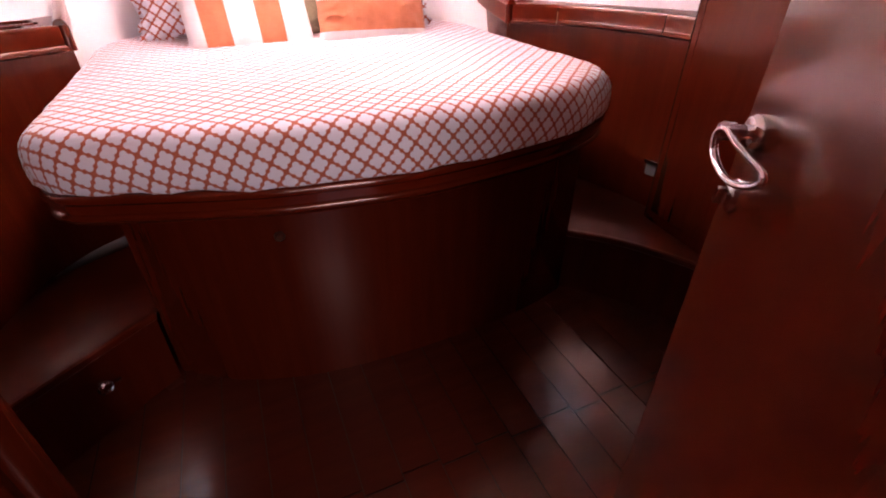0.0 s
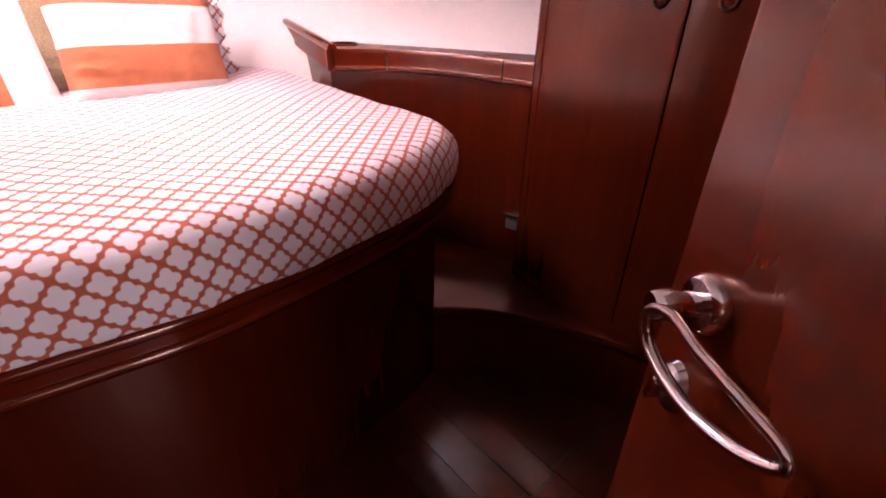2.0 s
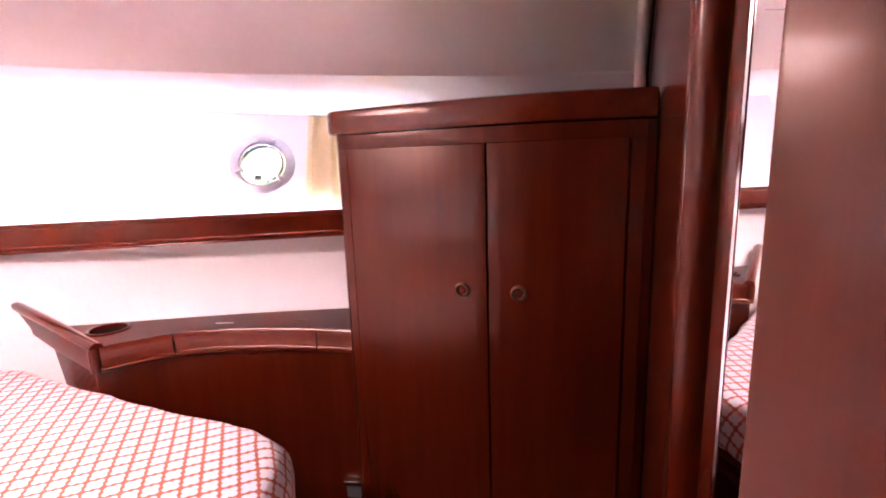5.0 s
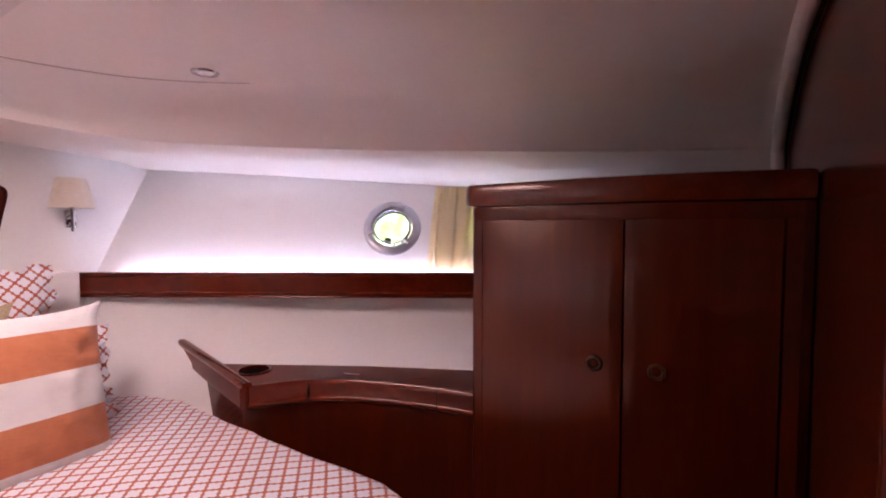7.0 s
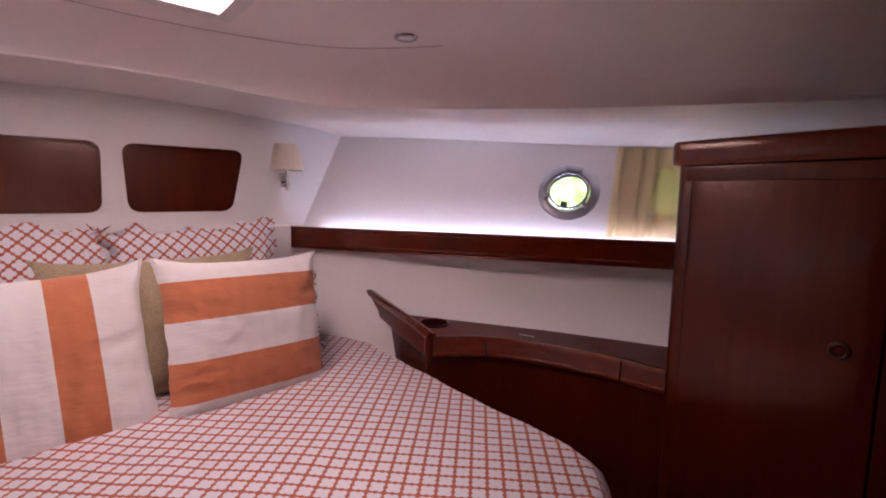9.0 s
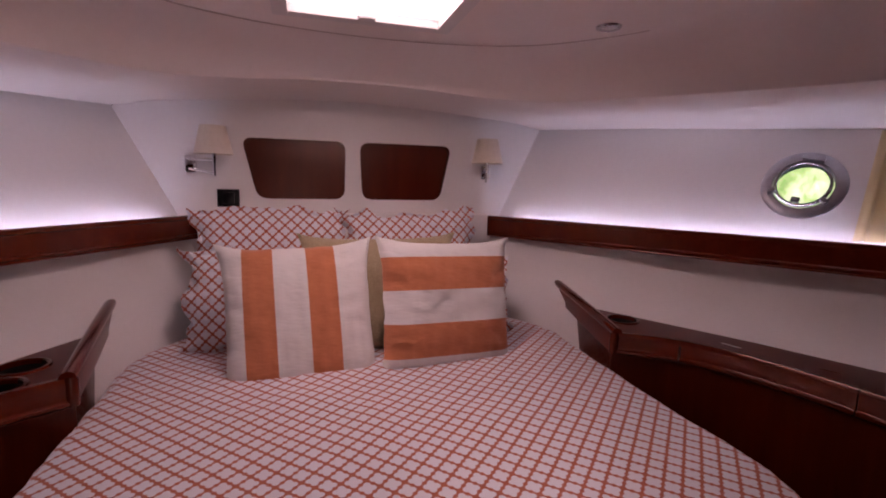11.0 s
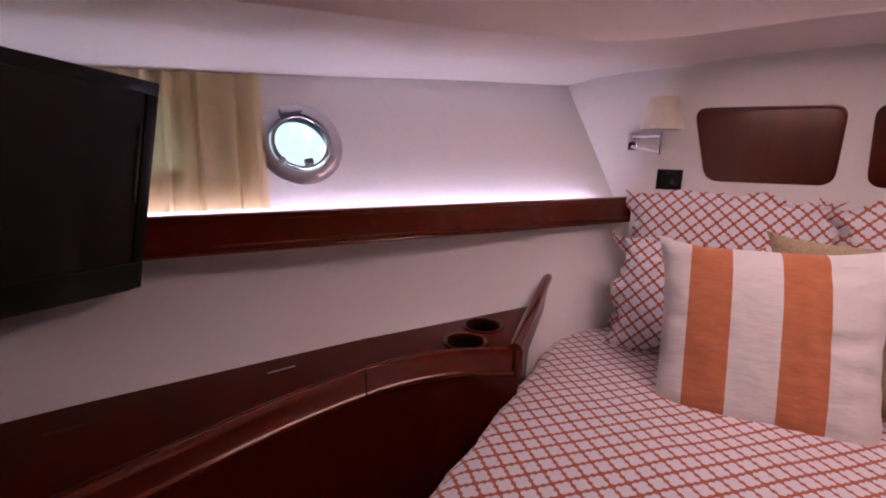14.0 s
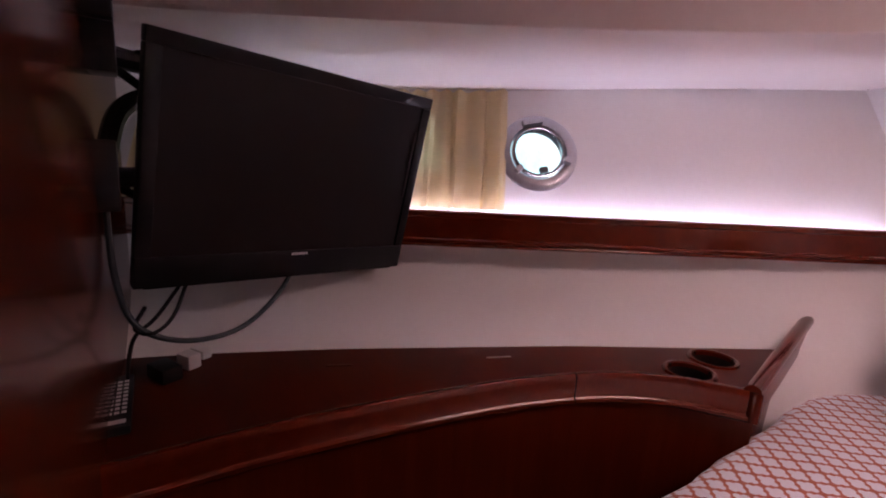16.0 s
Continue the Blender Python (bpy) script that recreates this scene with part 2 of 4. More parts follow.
def slab_x(rows, dx):
    """A skin with thickness dx across the boat."""
    bm = sheet(rows)
    r = bmesh.ops.extrude_face_region(bm, geom=bm.faces[:])
    bmesh.ops.translate(bm, vec=(dx, 0, 0), verts=[v for v in r["geom"] if isinstance(v, bmesh.types.BMVert)])
    return bm


def sweep(path, profile, up=(0, 0, 1), caps=True):
    """A profile (offset to the right of the path, height) drawn along a path."""
    pts = [Vector(p) for p in path]
    rows = []
    for i, p in enumerate(pts):
        a = pts[max(i - 1, 0)]
        b = pts[min(i + 1, len(pts) - 1)]
        d = (b - a).normalized()
        side = d.cross(Vector(up)).normalized()
        rows.append([p + side * o + Vector(up) * h for o, h in profile])
    bm = sheet(rows, closed=True)
    if caps:
        bm.verts.ensure_lookup_table()
        n = len(profile)
        bm.faces.new([bm.verts[i] for i in range(n)])
        bm.faces.new([bm.verts[len(bm.verts) - n + i] for i in range(n)])
    return bm


def tube(path, radius, sides=8, closed=False, flat=1.0):
    pts = [Vector(p) for p in path]
    n = len(pts)
    rows, ref = [], None
    for i, p in enumerate(pts):
        a, b = (pts[i - 1], pts[(i + 1) % n]) if closed else (pts[max(i - 1, 0)], pts[min(i + 1, n - 1)])
        d = (b - a).normalized()
        if ref is None:
            ref = d.orthogonal().normalized()
        ref = (ref - d * ref.dot(d)).normalized()
        other = d.cross(ref)
        rows.append([p + ref * math.cos(2 * math.pi * k / sides) * radius + other * math.sin(2 * math.pi * k / sides) * radius * flat for k in range(sides)])
    if closed:
        rows.append(rows[0])
    bm = sheet(rows, closed=True)
    if closed:
        bmesh.ops.remove_doubles(bm, verts=bm.verts, dist=1e-5)
    else:
        bm.verts.ensure_lookup_table()
        bm.faces.new([bm.verts[i] for i in range(sides)])
        bm.faces.new([bm.verts[len(bm.verts) - sides + i] for i in range(sides)])
    return bm


def lathe(profile, sides=32, squash=1.0):
    """Turned about the z axis; a profile of (radius, height)."""
    return sheet([[(r * math.cos(2 * math.pi * k / sides), r * squash * math.sin(2 * math.pi * k / sides), h) for k in range(sides)] for r, h in profile], closed=True)


def smooth_line(pts, steps=6):
    """A Catmull-Rom line through points."""
    p = [Vector(q) for q in pts]
    p = [2 * p[0] - p[1]] + p + [2 * p[-1] - p[-2]]
    out = []
    for i in range(1, len(p) - 2):
        for k in range(steps):
            t = k / steps
            a, b, c, d = p[i - 1:i + 3]
            out.append(0.5 * (2 * b + (c - a) * t + (2 * a - 5 * b + 4 * c - d) * t * t + (3 * b - a - 3 * c + d) * t ** 3))
    out.append(p[-2])
    return out


def lerp(table, y):
    """Linear look-up; the table runs from large y to small."""
    ys = [r[0] for r in table][::-1]
    vs = [r[1] for r in table][::-1]
    return float(np.interp(y, ys, vs))


def offset_plan(pts, d):
    """Moves a plan line sideways, to the right of its way."""
    out = []
    for i, p in enumerate(pts):
        a, b = pts[max(i - 1, 0)], pts[min(i + 1, len(pts) - 1)]
        v = Vector((b[0] - a[0], b[1] - a[1])).normalized()
        out.append((p[0] + v.y * d, p[1] - v.x * d))
    return out


# ---------------------------------------------------------------- the hull's lines, of the starboard side
TOP_X = [(3.03, 1.005), (2.985, 1.024), (2.415, 1.31), (1.944, 1.555), (1.55, 1.765), (1.1, 1.98), (0.6, 2.17), (-0.2, 2.35)]
TOP_Z = [(3.03, 1.862), (2.985, 1.858), (2.415, 1.806), (1.944, 1.768), (1.55, 1.742), (1.1, 1.72), (-0.2, 1.69)]
LOW_X = [(2.90, 0.60), (2.345, 0.907), (1.77, 1.226), (1.2, 1.49), (0.9, 1.61), (0.74, 1.66), (-0.2, 1.9)]
SHELF_Z, DESK_Z, LEDGE_Z, BED_Z, DECK_Z = 1.376, 1.024, 0.285, 0.875, 2.045


def shelf_x(y):
    return 0.748 + (2.87 - y) * 0.602


def head_y(z):
    return 2.938 + 0.085 * (z - 1.375)


ALONG = [2.99 - 0.1 * i for i in range(30)]

# floor
tagged(part("floor", box(-2.4, 2.4, -1.6, 3.1, -0.12, -0.006), SEAM), "dark varnished wooden cabin sole", "floor", kind="structure")

# side walls: lining above the shelf, lining below it
PORT_AT = (1.868, 1.56)
for s, nm in ((1, "wall_starboard"), (-1, "wall_port")):
    ys = ALONG + [-0.2]
    rows = []
    for z in (0.0, 1):
        rows.append([(s * (shelf_x(y) + 0.035 if z == 0 else lerp(TOP_X, y) + 0.004), y, SHELF_Z - 0.06 if z == 0 else lerp(TOP_Z, y) + 0.01) for y in ys])
    mid = [[tuple(Vector(a).lerp(Vector(b), k / 8)) for a, b in zip(*rows)] for k in range(9)]
    upper = slab_x(mid, 0.03 * s)
    wall = part(nm, upper, VINYL, smooth=True)
    tagged(wall, "white vinyl-lined sloping hull side with a round port", "wall", kind="structure")
    low = []
    def hollow(y, g):
        top_x = shelf_x(y) + 0.03 + 0.15 * min(1.0, max(0.0, (2.85 - y) / 0.9))
        return lerp(LOW_X, y) + (top_x - lerp(LOW_X, y)) * g
    for z, fx in ((1.303, lambda y: hollow(y, 1.0)), (1.25, lambda y: hollow(y, 0.95)), (1.20, lambda y: hollow(y, 0.84)), (1.15, lambda y: hollow(y, 0.68)), (1.09, lambda y: hollow(y, 0.40)), (DESK_Z, lambda y: lerp(LOW_X, y)), (0.80, lambda y: lerp(LOW_X, y) - 0.06), (0.0, lambda y: lerp(LOW_X, y) - 0.08)):
        low.append([(s * fx(y), y, z) for y in ys])
    tagged(part(nm + "_lower", slab_x(low, 0.03 * s), VINYL, smooth=True), "white vinyl-lined lower hull side", "wall", kind="structure")
    top = [(s * (shelf_x(y) - 0.002), y) for y in ys] + [(s * (shelf_x(y) + 0.185), y) for y in ys[::-1]]
    bmt = bmesh.new()
    bmt.faces.new([bmt.verts.new((x, y, 1.302)) for x, y in top])
    r = bmesh.ops.extrude_face_region(bmt, geom=bmt.faces[:])
    bmesh.ops.translate(bmt, vec=(0, 0, 0.02), verts=[v for v in r["geom"] if isinstance(v, bmesh.types.BMVert)])
    tagged(part(nm + "_shelf_floor", bmt, VINYL), "white shelf bottom behind the mahogany fascia", "shelf", kind="structure")


def hull_frame(s, y, z):
    """A pose on the upper side wall, z out of the wall into the cabin, y up along it."""
    def pt(y_, z_):
        k = (z_ - SHELF_Z + 0.06) / (lerp(TOP_Z, y_) + 0.07 - SHELF_Z)
        a, b = shelf_x(y_) + 0.035, lerp(TOP_X, y_) + 0.004
        return Vector((s * (a + (b - a) * k), y_, z_))
    p = pt(y, z)
    upv = (pt(y, z + 0.05) - pt(y, z - 0.05)).normalized()
    alo = (pt(y + 0.05, z) - pt(y - 0.05, z)).normalized()
    n = alo.cross(upv)
    if n.x * s > 0:
        n = -n
    alo = upv.cross(n).normalized()
    return Matrix((( alo.x, upv.x, n.x, p.x), (alo.y, upv.y, n.y, p.y), (alo.z, upv.z, n.z, p.z), (0, 0, 0, 1)))


# ports: the hole is cut through the lining
def port_light(s):
    m = hull_frame(s, *PORT_AT)
    for w in (o for o in scene.objects if o.name == ("wall_starboard" if s > 0 else "wall_port")):
        cut = new("cut", bpy.data.meshes.new("cut"))
        bmc = bmesh.new()
        bmesh.ops.create_cone(bmc, cap_ends=True, segments=40, radius1=0.0915, radius2=0.0915, depth=0.3)
        moved(bmc, m)
        bmc.to_mesh(cut.data)
        bmc.free()
        mod = w.modifiers.new("hole", "BOOLEAN")
        mod.object, mod.operation, mod.solver = cut, "DIFFERENCE", "EXACT"
        dg = bpy.context.evaluated_depsgraph_get()
        me = bpy.data.meshes.new_from_object(w.evaluated_get(dg))
        w.modifiers.clear()
        w.data = me
        bpy.data.objects.remove(cut)
    t = thing("port_light", "round chrome opening port with two clamps in the white hull side", "port light", "ports in the hull sides", kind="structure")
    ring = lathe([(0.090, -0.05), (0.090, 0.006), (0.093, 0.010), (0.104, 0.011), (0.118, 0.009), (0.127, 0.004), (0.129, -0.002), (0.10, -0.004)], 48)
    part("flange", moved(ring, m), PEWTER, t, "brushed steel flange", True)
    rim = lathe([(0.075, 0.000), (0.075, 0.013), (0.078, 0.017), (0.083, 0.017), (0.0865, 0.013), (0.0865, 0.000), (0.075, 0.000)], 48)
    part("sash", moved(rim, m), STEEL, t, "polished hinged ring", True)
    g = lathe([(0.0005, 0.009), (0.076, 0.009), (0.076, 0.004), (0.0005, 0.004)], 40)
    pane = part("pane", moved(g, m), GLASS, t, "clear port glass", True)
    pane.visible_shadow = False
    for a in (-32, 212):
        c, d = math.cos(radians(a)), math.sin(radians(a))
        b = box(-0.013, 0.013, -0.008, 0.008, 0.018, 0.042, 0.003)
        part("clamp", moved(b, m @ pose(c * 0.094, d * 0.094, -0.006, 0, 0, a)), PEWTER, t, "", True)
    part("hinge", moved(box(-0.034, 0.034, -0.010, 0.008, 0.014, 0.034, 0.003), m @ pose(0, 0.100, -0.006)), PEWTER, t, "", True)
    part("catch", moved(box(-0.013, 0.013, -0.008, 0.010, 0.008, 0.024, 0.002), m @ pose(0.0, -0.065, 0)), GREY, t, "grey catch block", True)
    return t


port_light(1)
port_light(-1)


# long hull windows, hidden behind the curtains
def hull_window(s, y_mid, length):
    m = hull_frame(s, y_mid, 1.545)
    w = scene.objects["wall_starboard" if s > 0 else "wall_port"]
    cut = new("cut", bpy.data.meshes.new("cut"))
    bmc = moved(box(-length / 2, length / 2, -0.105, 0.105, -0.15, 0.15), m)
    bmc.to_mesh(cut.data)
    bmc.free()
    mod = w.modifiers.new("hole", "BOOLEAN")
    mod.object, mod.operation, mod.solver = cut, "DIFFERENCE", "EXACT"
    me = bpy.data.meshes.new_from_object(w.evaluated_get(bpy.context.evaluated_depsgraph_get()))
    w.modifiers.clear()
    w.data = me
    bpy.data.objects.remove(cut)
    t = thing("hull_window", "long narrow hull window behind the cream curtain", "window", "windows behind the curtains", kind="structure")
    h = length / 2
    for a, b, c, d in ((-h - 0.012, h + 0.012, 0.100, 0.116), (-h - 0.012, h + 0.012, -0.116, -0.100), (-h - 0.012, -h + 0.004, -0.100, 0.100), (h - 0.004, h + 0.012, -0.100, 0.100)):
        part("window_frame", moved(box(a, b, c, d, -0.026, 0.004, 0.002), m), WHITE_PLASTIC, t, "", True)
    pane = part("pane", moved(box(-h + 0.002, h - 0.002, -0.1, 0.1, -0.022, -0.017), m), GLASS, t, "clear window glass")
    pane.visible_shadow = False


hull_window(1, 1.40, 0.40)
hull_window(-1, 1.36, 0.52)

# head wall, with two sunk lockers; the wall has real openings
def rounded(pts, r, n=6):
    """A plan outline with its corners rounded."""
    out = []
    k = len(pts)
    for i, p in enumerate(pts):
        p, a, b = Vector(p), Vector(pts[i - 1]), Vector(pts[(i + 1) % k])
        u, v = (a - p).normalized(), (b - p).normalized()
        rr = min(r, (a - p).length * 0.49, (b - p).length * 0.49)
        s0, s1 = p + u * rr, p + v * rr
        for j in range(n + 1):
            t = j / n
            out.append(tuple(s0 * (1 - t) ** 2 + p * 2 * t * (1 - t) + s1 * t * t))
    return out


def head_pose():
    """x to starboard, y up along the raked head wall, z into the cabin."""
    a = math.atan(0.085)
    return pose(0, head_y(1.375), 1.375, 90 - math.degrees(a), 0, 0)


HEAD = head_pose()


def head_local(z):
    return (z - 1.375) * math.sqrt(1 + 0.085 ** 2)


def holed_wall(outer, holes, thick):
    """A flat wall with openings, in its own plane; z is its face."""
    bm = bmesh.new()
    edges = []
    for loop in [outer] + holes:
        vs = [bm.verts.new((x, y, 0)) for x, y in loop]
        edges += [bm.edges.new((vs[i], vs[(i + 1) % len(vs)])) for i in range(len(vs))]
    bmesh.ops.triangle_fill(bm, use_beauty=True, use_dissolve=False, edges=edges)
    r = bmesh.ops.extrude_face_region(bm, geom=bm.faces[:])
    bmesh.ops.translate(bm, vec=(0, 0, -thick), verts=[v for v in r["geom"] if isinstance(v, bmesh.types.BMVert)])
    return bm


zl, zh = head_local(1.452), head_local(1.730)
lockers = [rounded([(0.043, zl), (0.440, zl), (0.506, zh), (0.034, zh)], 0.050)]
lockers.append([(-x, y) for x, y in lockers[0]][::-1])
wall_outline = [(-0.78, head_local(1.30)), (0.78, head_local(1.30)), (1.09, head_local(1.88)), (0.9, head_local(1.93)), (0.5, head_local(1.96)), (0, head_local(1.98)), (-0.5, head_local(1.96)), (-0.9, head_local(1.93)), (-1.09, head_local(1.88))]
hw = part("wall_head", moved(holed_wall(wall_outline, lockers, 0.03), HEAD), VINYL)
tagged(hw, "white lined forward bulkhead with two locker openings", "wall", kind="structure")
for sx, lk in zip((1, -1), lockers):
    lt = thing("locker_door", "dark mahogany locker door sunk in the white forward bulkhead", "locker door", "lockers over the bed head")
    bm = bmesh.new()
    cx = sum(p[0] for p in lk) / len(lk)
    cy = sum(p[1] for p in lk) / len(lk)
    bm.faces.new([bm.verts.new((cx + (x - cx) * 1.06, cy + (y - cy) * 1.08, -0.022)) for x, y in lk])
    r = bmesh.ops.extrude_face_region(bm, geom=bm.faces[:])
    bmesh.ops.translate(bm, vec=(0, 0, -0.02), verts=[v for v in r["geom"] if isinstance(v, bmesh.types.BMVert)])
    part("door_panel", moved(bm, HEAD), MAHOGANY, lt)
    bm = sheet([[(x, y, 0.003) for x, y in lk], [(cx + (x - cx) * 0.975, cy + (y - cy) * 0.965, 0.003) for x, y in lk], [(cx + (x - cx) * 0.975, cy + (y - cy) * 0.965, -0.024) for x, y in lk], [(x, y, -0.024) for x, y in lk]], closed=True)
    part("rim", moved(bm, HEAD), MAHOGANY, lt)
for sx in (1, -1):
    tagged(part("screw_cover", moved(lathe([(0.0005, 0.003), (0.006, 0.002), (0.007, -0.002)], 12), HEAD @ pose(sx * 1.012, head_local(1.848), 0.001)), BRONZE, None, "", True), "small dark screw head in the bulkhead corner", "screw", "screws in the bulkhead corners")

tagged(part("wall_head_lower", box(-1.15, 1.15, 2.941, 2.99, 0.0, 1.32), VINYL), "white lined lower forward bulkhead", "wall", kind="structure")

# low headboard ledge under the lockers
tagged(part("headboard", box(-0.69, 0.69, 2.88, 2.934, 0.70, 1.385, 0.008), VINYL), "white lined headboard ledge behind the pillows", "headboard")

# ---------------------------------------------------------------- deckhead
OUT = [(0, 3.06, 1.925), (0.3, 3.058, 1.915), (0.6, 3.05, 1.895), (0.9, 3.03, 1.870), (1.02, 2.99, 1.842), (1.31, 2.415, 1.806), (1.555, 1.944, 1.768), (1.765, 1.55, 1.742), (1.98, 1.1, 1.72), (2.17, 0.6, 1.70), (2.30, 0.0, 1.69), (2.3, -0.2, 1.69)]
BAND = [(0, 2.60, 1.945), (0.22, 2.59, 1.94), (0.44, 2.55, 1.92), (0.60, 2.47, 1.90), (0.74, 2.36, 1.885), (0.93, 2.11, 1.872), (1.10, 1.87, 1.864), (1.27, 1.63, 1.86), (1.52, 1.27, 1.86), (1.85, 0.75, 1.86), (2.1, 0.1, 1.86), (2.1, -0.2, 1.86)]
PANEL = [(0, 2.335), (0.18, 2.325), (0.36, 2.295), (0.5, 2.25), (0.62, 2.185), (0.76, 2.05), (0.87, 1.89), (0.96, 1.62), (1.06, 1.28), (1.18, 0.85), (1.3, 0.3), (1.36, -0.2)]
o_, b_, p_ = smooth_line(OUT, 4), smooth_line(BAND, 4), smooth_line([(x, y, DECK_Z) for x, y in PANEL], 4)
half = []
for o, b, q in zip(o_, b_, p_):
    row = [o + (b - o) * t + Vector((0, 0, -0.012 * math.sin(math.pi * t))) for t in (0, 0.2, 0.4, 0.6, 0.8, 0.93)]
    row += [b + (o - b) * 0.012 + Vector((0, 0, -0.009)), b + (o - b) * 0.002 + Vector((0, 0, -0.007))]
    for t in (0.0, 0.08, 0.2, 0.35, 0.5, 0.65, 0.8, 0.9, 1.0):
        e = b + (q - b) * t
        e.z = b.z + (q.z - b.z) * math.sin(t * math.pi / 2) ** 0.8
        row.append(e)
    half.append(row)
both = [[Vector((-v.x, v.y, v.z)) for v in row] for row in half[:0:-1]] + half
cove = sheet(both)
bmesh.ops.recalc_face_normals(cove, faces=cove.faces)
bmesh.ops.solidify(cove, geom=cove.faces[:], thickness=-0.02)
tagged(part("ceiling_cove", cove, HEADLINER, None, "", True), "moulded cream headliner curving down to the hull sides", "ceiling", kind="structure")
HX0, HX1, HY0, HY1 = -0.27, 0.19, 1.66, 2.13
edge = [(-v.x, v.y) for v in p_[:0:-1]] + [(v.x, v.y) for v in p_]
plate = holed_wall([(x * 0.995, y - 0.003) for x, y in edge], [[(HX0 - 0.03, HY0 - 0.03), (HX1 + 0.03, HY0 - 0.03), (HX1 + 0.03, HY1 + 0.03), (HX0 - 0.03, HY1 + 0.03)]], -0.03)
tagged(part("ceiling", moved(plate, Matrix.Translation((0, 0, DECK_Z - 0.004))), HEADLINER), "flat cream headliner panel with a deck hatch", "ceiling", kind="structure")

# shade of the panel's groove, laid on as a thin darker tube
groove_path = [Vector((-v.x, v.y, DECK_Z - 0.004)) for v in p_[:0:-1] if v.y > 1.92] + [Vector((v.x, v.y, DECK_Z - 0.004)) for v in p_ if v.y > 1.92]
tagged(part("groove_line", tube(groove_path, 0.0028, 6), plain("groove_shade", (0.62, 0.54, 0.51), 0.5), None, "", True), "thin darker line for the shaded groove round the headliner panel", "trim", kind="structure")

hatch = thing("deck_hatch", "bright square deck hatch with a white frame in the headliner", "hatch", kind="structure")
for n, (a, b, c, d) in enumerate(((HX0 - 0.045, HX0, HY0 - 0.045, HY1 + 0.045), (HX1, HX1 + 0.045, HY0 - 0.045, HY1 + 0.045), (HX0, HX1, HY0 - 0.045, HY0), (HX0, HX1, HY1, HY1 + 0.045))):
    part("trim", box(a, b, c, d, DECK_Z - 0.016, DECK_Z + 0.004, 0.004), WHITE_PLASTIC, hatch, "", True)
for a, b, c, d in ((HX0 - 0.02, HX0, HY0, HY1), (HX1, HX1 + 0.02, HY0, HY1), (HX0 - 0.02, HX1 + 0.02, HY0 - 0.02, HY0), (HX0 - 0.02, HX1 + 0.02, HY1, HY1 + 0.02)):
    part("coaming", box(a, b, c, d, DECK_Z + 0.003, 2.17), WHITE_PLASTIC, hatch)
# pane made translucent so the lamp behind it stands in for bright sky
milk = Nodes("sky_white_pane")
soft_pane = milk.node("BsdfTranslucent")
milk.plug(milk.ramp(milk.noise(milk.coords("Object"), 6.0), [(0.3, (0.86, 0.86, 0.86)), (0.7, (0.92, 0.92, 0.92))]), soft_pane.inputs[0])
milk.plug(soft_pane.outputs[0], milk.tree.nodes["Material Output"].inputs[0])
hp = part("pane", box(HX0 + 0.001, HX1 - 0.001, HY0 + 0.001, HY1 - 0.001, 2.056, 2.062), milk.mat, hatch, "hatch pane made milky to glow like white sky")
hp.visible_shadow = False
part("latch", moved(lathe([(0.0005, 0), (0.026, 0.002), (0.030, 0.008), (0.026, 0.014), (0.0005, 0.016)], 24, 0.6), pose((HX0 + HX1) / 2, HY1 - 0.012, DECK_Z - 0.018)), WHITE_PLASTIC, hatch, "white round latch", True)

spot = thing("ceiling_spot", "small round brushed-metal ceiling spotlight, switched off", "ceiling light")
at = Matrix.Translation((0.703, 1.955, DECK_Z - 0.004)) @ pose(0, 0, 0, 180, 0, 0)
part("bezel", moved(lathe([(0.026, 0.001), (0.026, 0.006), (0.030, 0.008), (0.037, 0.006), (0.040, 0.0)], 32), at), STEEL, spot, "", True)
part("lens", moved(lathe([(0.0005, 0.004), (0.02, 0.004), (0.027, 0.003)], 24), at), WHITE_PLASTIC, spot, "", True)

# ---------------------------------------------------------------- long shelf fascias with hidden light
FASCIA = [(0.0, 0.0), (0.016, 0.0), (0.021, -0.004), (0.021, -0.016), (0.017, -0.020), (0.017, -0.082), (0.021, -0.086), (0.021, -0.094), (0.017, -0.098), (0.020, -0.102), (0.020, -0.106), (0.0, -0.106)]
for s, y_end in ((1, 1.2), (-1, 0.7)):
    path = [(s * shelf_x(y), y, SHELF_Z) for y in np.linspace(2.99, y_end, 12)]
    prof = [(o * s, h) for o, h in FASCIA]
    f = thing("shelf", "long glossy mahogany fascia shelf along the white hull side", "shelf", "shelves along the hull sides")
    part("fascia", sweep(path, prof), MOULDING, f, "", True)
    # port strip's aft end, below about y 1.3, is added to brighten the ceiling
    strip = sweep([(s * (shelf_x(y) + 0.007), y, 1.340) for y in np.linspace(2.80, 1.26 if s > 0 else 1.02, 18)], [(-0.004, 0), (0.004, 0), (0.004, 0.006), (-0.004, 0.006)])
    part("led_strip", strip, LED, f, "cool white light strip")

